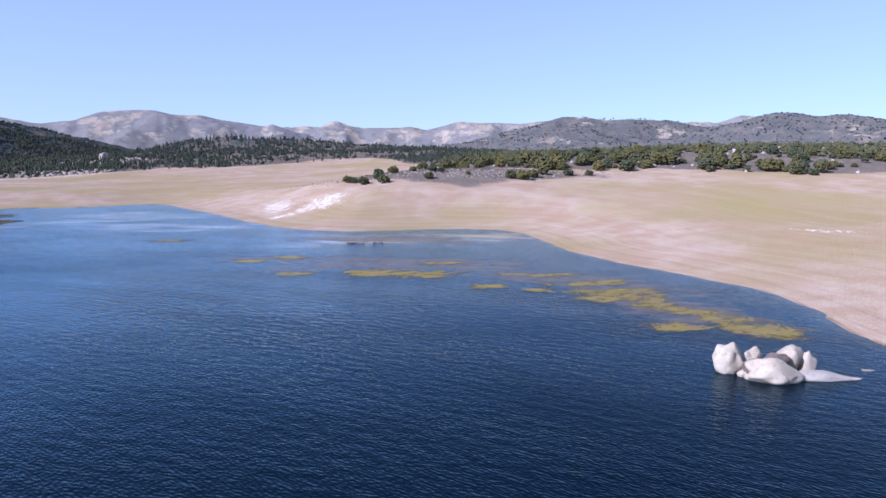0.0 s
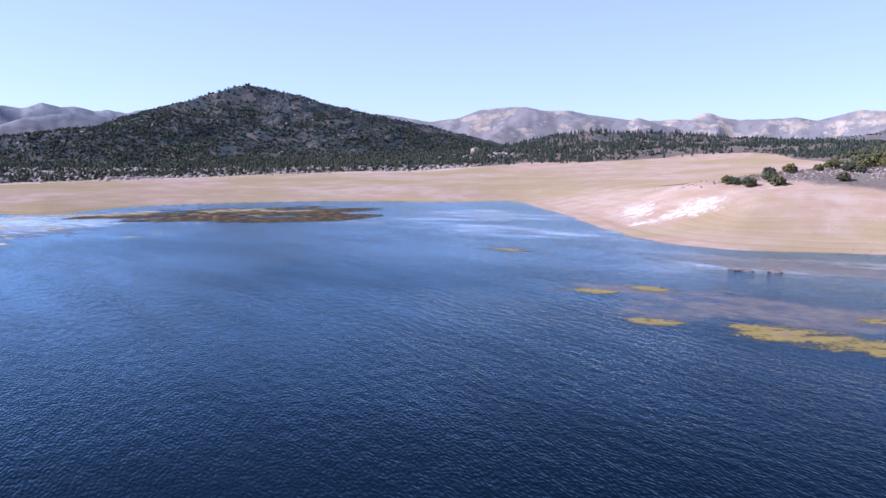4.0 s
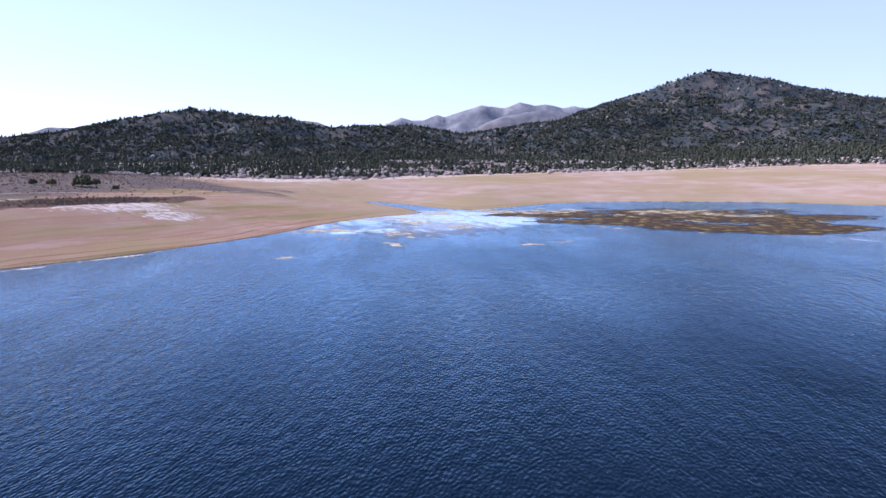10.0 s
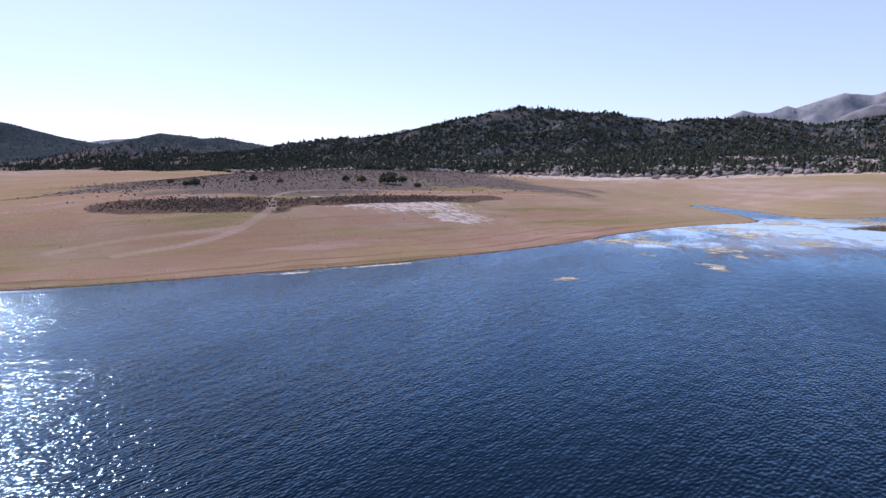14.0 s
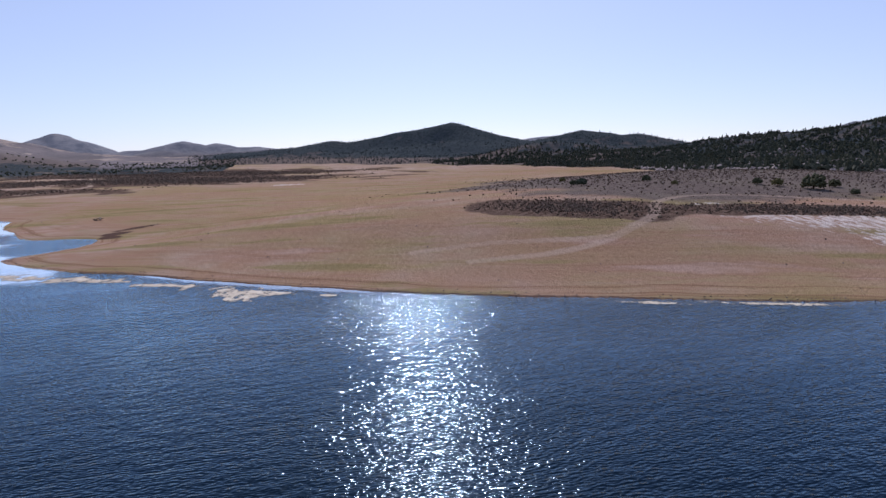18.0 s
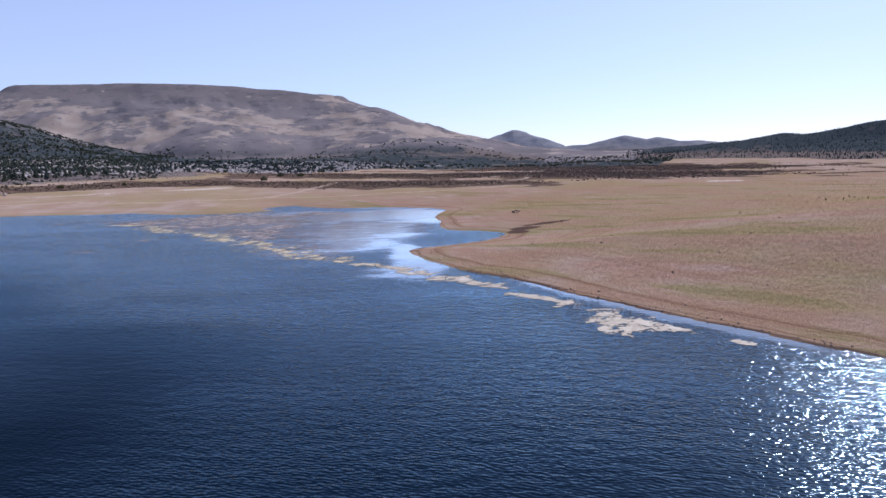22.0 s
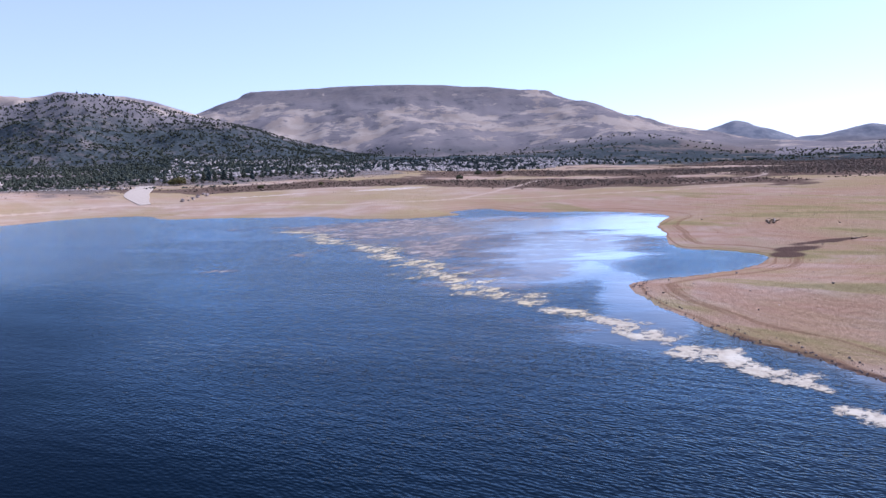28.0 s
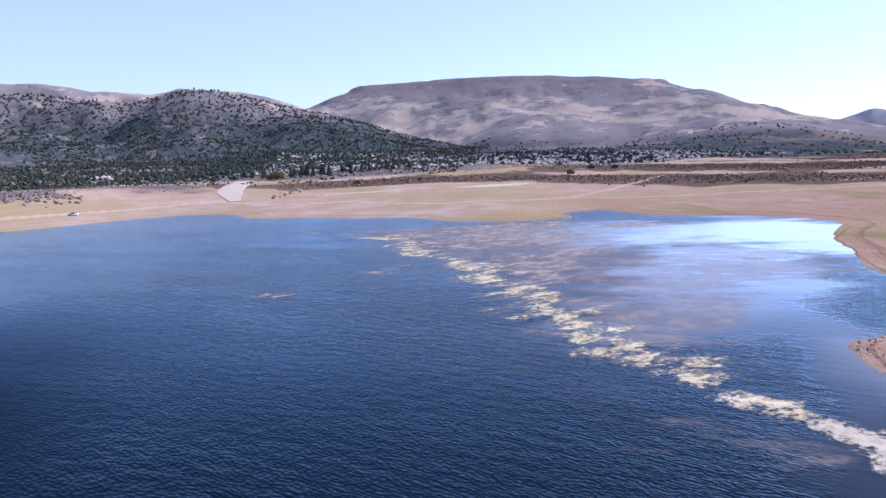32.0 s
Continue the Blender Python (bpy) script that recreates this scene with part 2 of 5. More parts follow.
def water_material():
    m = Mat("lake_water", 0.5, 0.0)
    calm, weed, shallow, open_ = m.attr("still")
    cm = m.ramp(m.math("ADD", calm, m.math("MULTIPLY", m.math("SUBTRACT", m.noise(0.03, 6, 0.62, stretch=((1, 3.0, 1), 0)), 0.5), 1.3)), 0.3, 1.0)
    gust = m.ramp(m.noise(0.012, 4, stretch=((1, 2.5, 1), -30)), 0.3, 0.7, 0.6, 1.0)
    lull = m.noise(0.02, 4, 0.6, stretch=((1, 3.5, 1), -20))
    c = m.mix(open_, (0.0010, 0.0036, 0.0085), (0.0035, 0.0095, 0.0180))
    c = m.mix(m.math("MULTIPLY", shallow, 0.8), c, (0.085, 0.075, 0.055))
    wm = m.ramp(m.math("ADD", weed, m.math("MULTIPLY", m.math("SUBTRACT", m.noise(0.09, 7, 0.68, stretch=((1, 2.4, 1), -10)), 0.5), 2.2)), 0.5, 1.1)
    c = m.mix(m.math("MULTIPLY", wm, 0.75), c, m.mix(m.ramp(m.noise(0.3, 5), 0.4, 0.65), (0.17, 0.135, 0.125), (0.25, 0.20, 0.16)))
    m.color(c)
    swell = m.noise(0.36, 0, 0.5, stretch=((1.0, 2.2, 1.0), -32))
    chop = m.noise(1.55, 0, 0.5, stretch=((1.0, 1.9, 1.0), -38))
    ripple = m.noise(3.6, 0, 0.5, stretch=((1.0, 1.5, 1.0), -22))
    h = m.math("ADD", m.math("ADD", m.math("MULTIPLY", swell, 1.2), m.math("MULTIPLY", chop, 1.0)), m.math("MULTIPLY", ripple, 0.2))
    still = m.ramp(cm, 0.0, 1.0, 1.0, 0.07)
    force = m.math("MULTIPLY", still, m.math("MULTIPLY", gust, m.ramp(open_, 0.0, 1.0, 0.3, 1.0)))
    wave = m.bump(h, force, 0.12)
    gloss = m.t.nodes.new("ShaderNodeBsdfGlossy")
    m.put(gloss.inputs["Color"], m.mix(cm, (0.57, 0.79, 0.99), (0.95, 0.98, 1.0)))
    m.put(gloss.inputs["Roughness"], m.ramp(cm, 0.0, 1.0, 0.10, 0.09))
    fres = m.t.nodes.new("ShaderNodeFresnel")
    fres.inputs["IOR"].default_value = 1.26
    reach = m.math("MULTIPLY", m.ramp(cm, 0.0, 1.0, 2.25, 2.9), m.math("MULTIPLY", m.ramp(lull, 0.35, 0.65, 0.9, 1.1), m.ramp(open_, 0.0, 1.0, 0.5, 1.32)))
    share = m.math("MULTIPLY", m.math("MULTIPLY", m.math("POWER", fres.outputs[0], 1.6), reach, True), m.ramp(wm, 0.0, 1.0, 1.0, 0.5))
    both = m.t.nodes.new("ShaderNodeMixShader")
    for a, b in ((wave, gloss.inputs["Normal"]), (wave, fres.inputs["Normal"]), (share, both.inputs[0]), (m.b.outputs[0], both.inputs[1]),
                 (gloss.outputs[0], both.inputs[2]), (both.outputs[0], m.t.nodes["Material Output"].inputs["Surface"])):
        m.t.links.new(a, b)
    return m.m


def rock_material(name, a, b, dark):
    m = Mat(name, 0.9, 0.15)
    c = m.mix(m.ramp(m.noise(0.5, 5), 0.35, 0.65), a, b)
    c = m.mix(m.math("MULTIPLY", m.ramp(m.noise(1.8, 6, 0.7), 0.52, 0.72), 0.7), c, dark)
    c = m.mix(m.math("MULTIPLY", m.island(), 0.35), c, m.mix(1.0, c, (0.6, 0.57, 0.55), "MULTIPLY"))
    warp = m.t.nodes.new("ShaderNodeVectorMath")
    warp.operation = "ADD"
    n = m.t.nodes.new("ShaderNodeTexNoise")
    n.inputs["Scale"].default_value, n.inputs["Detail"].default_value = 0.9, 4
    m.t.links.new(m.pos, n.inputs["Vector"])
    m.t.links.new(m.pos, warp.inputs[0]), m.t.links.new(n.outputs["Color"], warp.inputs[1])
    split = m.t.nodes.new("ShaderNodeTexVoronoi")
    split.feature = "DISTANCE_TO_EDGE"
    split.inputs["Scale"].default_value = 0.3
    m.t.links.new(warp.outputs[0], split.inputs["Vector"])
    crack = m.math("MULTIPLY", m.ramp(split.outputs["Distance"], 0.0, 0.045, 1.0, 0.0), m.ramp(m.noise(0.35, 2), 0.42, 0.6))
    c = m.mix(m.math("MULTIPLY", crack, 0.18), c, dark)
    m.color(c)
    m.bump(m.math("SUBTRACT", m.noise(2.2, 8, 0.7), m.math("MULTIPLY", crack, 0.25)), 0.7, 0.22)
    return m.m


def leaf_material(name, a, b, per_object=True):
    m = Mat(name, 0.9, 0.04)
    c = m.mix(m.island(), a, b)
    if per_object:
        c = m.mix(m.rand(), m.mix(1.0, c, (0.72, 0.80, 0.95), "MULTIPLY"), m.mix(1.0, c, (1.4, 1.15, 0.8), "MULTIPLY"))
    c = m.mix(m.ramp(m.noise(1.5, 3), 0.35, 0.7), c, m.mix(1.0, c, (0.6, 0.65, 0.6), "MULTIPLY"))
    m.color(c)
    return m.m


def plain_material(name, a, b, scale=2.0, rough=0.85, spec=0.2, metal=0.0):
    m = Mat(name, rough, spec)
    m.b.inputs["Metallic"].default_value = metal
    m.color(m.mix(m.ramp(m.noise(scale, 5, 0.6), 0.3, 0.7), a, b))
    m.bump(m.noise(scale * 6, 4), 0.3, 0.03)
    return m.m


def algae_material(name, a, b, c3, cover=0.5, tear=2.6, fray=1.3, soft=0.42):
    """Floating mats: ragged and torn, thin towards their rims, where the water shows through."""
    m = Mat(name, 0.8, 0.3)
    dens, _, _, _ = m.attr("dens")
    c = m.mix(m.ramp(m.noise(0.9, 6, 0.65), 0.38, 0.62), a, b)
    c = m.mix(m.ramp(m.noise(0.22, 4), 0.5, 0.7), c, c3)
    m.color(c)
    torn = m.math("ADD", m.math("MULTIPLY", m.math("SUBTRACT", m.noise(0.16, 8, 0.7, stretch=((1, 1.7, 1), 35)), 0.5), tear),
                  m.math("MULTIPLY", m.math("SUBTRACT", m.noise(1.1, 6, 0.7), 0.5), fray))
    m.put(m.b.inputs["Alpha"], m.ramp(m.math("ADD", dens, torn), cover - 0.12, cover - 0.12 + soft))
    m.bump(m.noise(3.0, 4), 0.4, 0.05)
    return m.m


GROUND = ground_material()
WATER = water_material()
WHITE_ROCK = rock_material("bleached_granite", (0.55, 0.445, 0.35), (0.66, 0.55, 0.44), (0.30, 0.235, 0.185))
PINK_ROCK = rock_material("weathered_granite", (0.36, 0.29, 0.25), (0.47, 0.39, 0.34), (0.15, 0.12, 0.105))
PALE_ROCK = rock_material("pale_granite", (0.47, 0.40, 0.35), (0.60, 0.53, 0.47), (0.22, 0.18, 0.16))
DARK_ROCK = rock_material("lichened_rock_and_gap_shade", (0.17, 0.13, 0.115), (0.28, 0.22, 0.19), (0.07, 0.055, 0.05))
PINE = leaf_material("pine_needles", (0.042, 0.054, 0.048), (0.082, 0.095, 0.080))
JUNIPER = leaf_material("juniper_foliage", (0.078, 0.084, 0.048), (0.145, 0.142, 0.08))
SCRUB = leaf_material("sagebrush", (0.12, 0.078, 0.058), (0.235, 0.172, 0.125), False)
BARK = plain_material("bark", (0.10, 0.07, 0.05), (0.19, 0.14, 0.10), 4.0)
ALGAE_YELLOW = algae_material("yellow_algae", (0.31, 0.235, 0.055), (0.25, 0.18, 0.06), (0.24, 0.16, 0.11), 0.55, 2.6, 1.1, 0.7)
ALGAE_DRIFT = algae_material("drifting_algae", (0.55, 0.455, 0.275), (0.44, 0.355, 0.22), (0.60, 0.535, 0.41), 0.86, 3.0, 1.5, 0.6)
ALGAE_FILM = algae_material("thin_weed_film", (0.24, 0.185, 0.165), (0.34, 0.28, 0.245), (0.42, 0.35, 0.29), 0.62, 3.2, 1.0, 1.0)
ALGAE_PALE = algae_material("bleached_algae", (0.44, 0.38, 0.275), (0.33, 0.275, 0.20), (0.50, 0.45, 0.35), 0.72, 2.6, 1.6)
ALGAE_BROWN = algae_material("brown_weed", (0.040, 0.027, 0.018), (0.075, 0.050, 0.030), (0.26, 0.19, 0.06), 0.15)
ALGAE_BROWN.node_tree.nodes["Principled BSDF"].inputs["Specular IOR Level"].default_value = 0.03
CONCRETE = plain_material("sunlit_concrete", (0.41, 0.335, 0.26), (0.48, 0.395, 0.31), 0.5)
DEADWOOD = plain_material("dead_wood", (0.13, 0.085, 0.055), (0.22, 0.16, 0.11), 3.0)


# ---- noise and shore arithmetic ----
def lattice(ix, iy, seed):
    h = (ix.astype(np.int64) * 374761393 + iy.astype(np.int64) * 668265263 + seed * 974634533) & 0x7FFFFFFF
    h = ((h ^ (h >> 13)) * 1274126177) & 0x7FFFFFFF
    return ((h ^ (h >> 16)) & 0xFFFF) / 65535.0


def value_noise(x, y, seed):
    ix, iy = np.floor(x), np.floor(y)
    u, v = x - ix, y - iy
    u, v = u * u * (3 - 2 * u), v * v * (3 - 2 * v)
    a, b = lattice(ix, iy, seed), lattice(ix + 1, iy, seed)
    c, d = lattice(ix, iy + 1, seed), lattice(ix + 1, iy + 1, seed)
    return (a * (1 - u) + b * u) * (1 - v) + (c * (1 - u) + d * u) * v


def fbm(x, y, size, octaves=5, seed=1, gain=0.5):
    """Fractal noise about 0, roughly -1 to 1."""
    total, amp, norm = 0.0, 1.0, 0.0
    for o in range(octaves):
        k = 2.0**o / size
        total = total + amp * (value_noise(x * k + 17.3 * o, y * k - 9.1 * o, seed + o) * 2 - 1)
        norm += amp
        amp *= gain
    return total / norm * 1.6


def ridged(x, y, size, octaves=5, seed=1):
    total, amp, norm = 0.0, 1.0, 0.0
    for o in range(octaves):
        k = 2.0**o / size
        total = total + amp * (1 - np.abs(value_noise(x * k + 5.7 * o, y * k + 3.3 * o, seed + o) * 2 - 1) * 1.6)
        norm += amp
        amp *= 0.5
    return total / norm


def smooth(v, lo, hi):
    t = np.clip((v - lo) / (hi - lo), 0, 1)
    return t * t * (3 - 2 * t)


EAST_SHORE = [(17, -277), (60, -250), (110, -220), (170, -150), (190, -60), (150, 10), (100, 52), (76, 84), (66, 106)]
NORTH_SHORE = [(65, 122), (67, 137), (65, 155), (57, 174), (44, 198), (33, 230), (27, 267), (18, 292), (-4, 298), (-27, 293),
               (-50, 289), (-72, 299), (-97, 328), (-130, 378), (-168, 430), (-205, 474), (-236, 446), (-285, 426), (-316, 404)]
WEST_SHORE = [(-350, 362), (-367, 318), (-357, 272), (-362, 252), (-420, 240), (-424, 231), (-356, 233), (-342, 205),
              (-324, 178), (-298, 152), (-282, 130), (-268, 106), (-255, 76), (-244, 50), (-238, 22), (-232, -8), (-229, -30),
              (-223, -52), (-224, -80), (-231, -89), (-255, -97), (-269, -113), (-264, -125), (-257, -137), (-268, -168)]
SOUTH_SHORE = [(-276, -195), (-294, -232), (-277, -260), (-250, -270), (-238, -288), (-232, -304), (-214, -290), (-216, -271),
               (-190, -261), (-168, -272), (-150, -292), (-128, -297), (-97, -307), (-77, -311), (-57, -340), (-24, -338), (-1, -302)]


def closed_curve(points, steps=5):
    p = np.array(points, float)
    out = []
    for i in range(len(p)):
        a, b, c, d = p[i - 1], p[i], p[(i + 1) % len(p)], p[(i + 2) % len(p)]
        for s in range(steps):
            t = s / steps
            out.append(0.5 * (2 * b + (c - a) * t + (2 * a - 5 * b + 4 * c - d) * t * t + (3 * b - a - 3 * c + d) * t**3))
    return np.array(out)


SHORE = closed_curve(EAST_SHORE + NORTH_SHORE + WEST_SHORE + SOUTH_SHORE)


def polyline_distance(x, y, line, closed=False):
    best = np.full(x.shape, 1e18)
    n = len(line)
    for i in range(n if closed else n - 1):
        (ax, ay), (bx, by) = line[i], line[(i + 1) % n]
        dx, dy = bx - ax, by - ay
        t = np.clip(((x - ax) * dx + (y - ay) * dy) / (dx * dx + dy * dy + 1e-9), 0, 1)
        best = np.minimum(best, (x - ax - t * dx) ** 2 + (y - ay - t * dy) ** 2)
    return np.sqrt(best)


def shore_distance(x, y):
    """Metres from the waterline: above 0 on land, below 0 in the lake."""
    d = polyline_distance(x, y, SHORE, True)
    inside = np.zeros(x.shape, bool)
    n = len(SHORE)
    for i in range(n):
        (ax, ay), (bx, by) = SHORE[i], SHORE[(i + 1) % n]
        if ay != by:
            inside ^= ((ay > y) != (by > y)) & (x < (bx - ax) * (y - ay) / (by - ay) + ax)
    return np.where(inside, -d, d) + fbm(x, y, 14, 3, 5) * 1.0


# ---- the lie of the land ----
HILLS = []
RIDGES = []
KNOLLS = []


def hill(x, y, top, across, deep, azimuth, power):
    HILLS.append((x, y, top, across, deep, radians(azimuth), power))


def ridge(depth, power, crest):
    """A crest from corner to corner (x, y, z), falling away on both sides over depth."""
    RIDGES.append((np.array(crest, float), depth, power))


def knoll(x, y, rise, rx, ry, turn=0):
    KNOLLS.append((x, y, rise, rx, ry, radians(turn)))


hill(-1861, -1401, 40, 560, 520, 132, 1.3)  # long ridge tail
hill(-2368, -2310, 61, 420, 400, 138, 1.4)  # low ridge
hill(-1306, -2353, 59, 520, 700, 155, 1.4)  # mesa long slope
hill(-939, -2387, 158, 330, 700, 163, 1.2)  # mesa shoulder
hill(199, -1406, 40, 420, 480, 194, 1.4)  # wooded shoulder
hill(1040, -1945, 221, 520, 600, 212, 1.2)  # tan ridge east
hill(1360, -1704, 218, 600, 600, 222, 1.2)  # east ridge
hill(-3214, 2146, 44, 520, 500, 57, 1.3)  # blue foothill
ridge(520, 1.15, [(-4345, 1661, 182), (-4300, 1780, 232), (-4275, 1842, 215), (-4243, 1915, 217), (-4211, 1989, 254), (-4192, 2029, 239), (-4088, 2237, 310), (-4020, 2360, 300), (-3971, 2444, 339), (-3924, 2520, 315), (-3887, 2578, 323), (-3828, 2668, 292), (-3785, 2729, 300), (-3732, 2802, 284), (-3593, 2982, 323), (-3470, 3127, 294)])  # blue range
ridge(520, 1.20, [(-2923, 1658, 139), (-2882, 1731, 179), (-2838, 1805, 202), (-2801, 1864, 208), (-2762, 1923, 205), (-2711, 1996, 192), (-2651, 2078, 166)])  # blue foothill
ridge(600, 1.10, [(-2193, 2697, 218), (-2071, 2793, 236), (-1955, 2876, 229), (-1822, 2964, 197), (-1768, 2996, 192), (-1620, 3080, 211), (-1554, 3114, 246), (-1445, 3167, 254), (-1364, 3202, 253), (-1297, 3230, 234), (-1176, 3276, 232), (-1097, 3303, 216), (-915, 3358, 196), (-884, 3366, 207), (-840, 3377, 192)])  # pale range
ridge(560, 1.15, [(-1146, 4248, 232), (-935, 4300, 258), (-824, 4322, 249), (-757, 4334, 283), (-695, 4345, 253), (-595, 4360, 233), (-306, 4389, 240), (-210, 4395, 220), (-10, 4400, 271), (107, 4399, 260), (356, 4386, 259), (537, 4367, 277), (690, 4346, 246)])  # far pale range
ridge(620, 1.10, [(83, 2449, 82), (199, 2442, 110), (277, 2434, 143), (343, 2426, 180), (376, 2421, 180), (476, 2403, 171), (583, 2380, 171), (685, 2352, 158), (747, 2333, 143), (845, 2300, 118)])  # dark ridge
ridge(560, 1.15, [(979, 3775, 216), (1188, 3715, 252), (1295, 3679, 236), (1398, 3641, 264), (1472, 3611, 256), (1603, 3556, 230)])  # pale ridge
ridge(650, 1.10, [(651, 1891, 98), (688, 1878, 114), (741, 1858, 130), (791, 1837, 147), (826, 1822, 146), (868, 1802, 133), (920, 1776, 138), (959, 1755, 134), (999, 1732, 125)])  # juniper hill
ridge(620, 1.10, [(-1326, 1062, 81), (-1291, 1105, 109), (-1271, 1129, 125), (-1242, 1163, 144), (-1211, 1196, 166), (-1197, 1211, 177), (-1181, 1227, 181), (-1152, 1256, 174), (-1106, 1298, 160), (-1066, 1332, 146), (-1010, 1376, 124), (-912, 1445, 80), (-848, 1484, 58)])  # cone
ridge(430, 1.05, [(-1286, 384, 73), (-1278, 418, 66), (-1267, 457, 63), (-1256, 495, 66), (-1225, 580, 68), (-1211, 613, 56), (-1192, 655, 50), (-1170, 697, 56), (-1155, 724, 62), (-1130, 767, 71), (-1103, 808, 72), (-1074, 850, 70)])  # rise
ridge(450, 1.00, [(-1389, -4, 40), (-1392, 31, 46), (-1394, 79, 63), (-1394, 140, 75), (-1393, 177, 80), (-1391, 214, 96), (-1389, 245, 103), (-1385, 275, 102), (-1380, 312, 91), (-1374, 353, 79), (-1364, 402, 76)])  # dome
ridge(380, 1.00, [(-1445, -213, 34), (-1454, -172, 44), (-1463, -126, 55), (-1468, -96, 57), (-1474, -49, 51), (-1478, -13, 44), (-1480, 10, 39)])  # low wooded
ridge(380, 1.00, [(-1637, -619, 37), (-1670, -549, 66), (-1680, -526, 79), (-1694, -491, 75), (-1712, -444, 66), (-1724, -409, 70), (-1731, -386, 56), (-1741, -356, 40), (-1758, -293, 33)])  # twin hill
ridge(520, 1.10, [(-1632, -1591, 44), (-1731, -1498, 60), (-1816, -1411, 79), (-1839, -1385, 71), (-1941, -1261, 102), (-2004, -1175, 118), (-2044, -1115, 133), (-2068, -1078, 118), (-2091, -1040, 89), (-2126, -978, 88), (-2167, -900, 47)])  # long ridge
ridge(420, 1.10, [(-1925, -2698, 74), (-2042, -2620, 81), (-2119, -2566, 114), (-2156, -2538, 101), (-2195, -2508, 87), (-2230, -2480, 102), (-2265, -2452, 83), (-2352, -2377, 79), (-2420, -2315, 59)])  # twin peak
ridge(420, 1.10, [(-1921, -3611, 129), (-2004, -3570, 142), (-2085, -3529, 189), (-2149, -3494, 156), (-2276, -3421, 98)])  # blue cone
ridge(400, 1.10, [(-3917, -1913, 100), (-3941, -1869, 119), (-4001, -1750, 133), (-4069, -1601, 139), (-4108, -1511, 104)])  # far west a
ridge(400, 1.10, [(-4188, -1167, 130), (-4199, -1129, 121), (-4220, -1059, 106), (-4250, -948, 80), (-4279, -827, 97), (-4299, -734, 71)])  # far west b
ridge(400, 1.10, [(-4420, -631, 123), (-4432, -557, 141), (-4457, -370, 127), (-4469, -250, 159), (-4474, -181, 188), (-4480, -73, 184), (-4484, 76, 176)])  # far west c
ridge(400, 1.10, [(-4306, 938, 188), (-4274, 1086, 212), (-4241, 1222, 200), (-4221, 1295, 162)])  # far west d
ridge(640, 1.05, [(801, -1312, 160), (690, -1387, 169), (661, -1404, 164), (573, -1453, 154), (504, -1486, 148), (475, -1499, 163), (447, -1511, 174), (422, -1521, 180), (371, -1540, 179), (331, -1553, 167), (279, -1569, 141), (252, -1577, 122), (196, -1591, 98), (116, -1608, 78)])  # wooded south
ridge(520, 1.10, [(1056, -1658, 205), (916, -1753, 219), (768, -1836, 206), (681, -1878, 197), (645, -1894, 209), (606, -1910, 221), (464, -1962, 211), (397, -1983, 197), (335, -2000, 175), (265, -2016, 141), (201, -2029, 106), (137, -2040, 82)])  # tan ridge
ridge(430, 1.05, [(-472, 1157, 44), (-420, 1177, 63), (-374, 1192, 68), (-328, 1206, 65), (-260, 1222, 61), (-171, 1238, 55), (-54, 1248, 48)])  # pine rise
knoll(-30, 405, 10, 80, 70)        # bushy point of the north shore
knoll(170, 500, 12, 230, 160)      # juniper bench
knoll(330, 700, 22, 380, 300)
knoll(-200, 1150, 30, 420, 330)    # pine rise in the north
knoll(-440, 45, 7, 150, 110)       # sage knoll
knoll(-560, 60, 5, 170, 150)
knoll(-330, 20, 3, 60, 90)
knoll(-120, -640, 7, 170, 120)     # rocky camp woods
knoll(60, -420, 6, 90, 90)         # rocky point east of the ramp
knoll(70, -330, 4, 50, 60)
CENTRE = (-120.0, 60.0)
EDGE_AZ = [0, 10, 31, 50, 66, 78, 90, 97, 104, 112, 120, 132, 150, 165, 182, 199, 215, 260, 300, 318, 335, 346, 352, 360]
EDGE_R = [900, 790, 740, 590, 495, 470, 480, 560, 760, 1000, 1250, 1600, 1500, 780, 650, 640, 600, 560, 480, 445, 415, 440, 680, 900]


def polar(x, y):
    dx, dy = x - CENTRE[0], y - CENTRE[1]
    return np.degrees(np.arctan2(-dx, dy)) % 360, np.hypot(dx, dy)


def mesa(x, y):
    """The table mountain in the south: a level rim above long aprons."""
    ax, ay, bx, by = -770.0, -2650.0, 190.0, -2760.0
    t = ((x - ax) * (bx - ax) + (y - ay) * (by - ay)) / ((bx - ax) ** 2 + (by - ay) ** 2)
    tc = np.clip(t, 0, 1)
    d = np.hypot(x - ax - tc * (bx - ax), y - ay - tc * (by - ay))
    d = np.maximum(d * (1 + 0.16 * fbm(x, y, 320, 4, 71)) - 90, 0)
    top = 246 + 36 * np.sin(np.clip(t + 0.05, 0, 1) * 2.3)
    apron = np.where(d < 45, 1 - 0.09 * smooth(d, 0, 45), 0.91 * np.clip(1 - (d - 45) / 900, 0, 1) ** 1.3)
    return top * apron * (1 + 0.11 * (ridged(x, y, 220, 6, 75) - 0.62) * smooth(d, 30, 260))


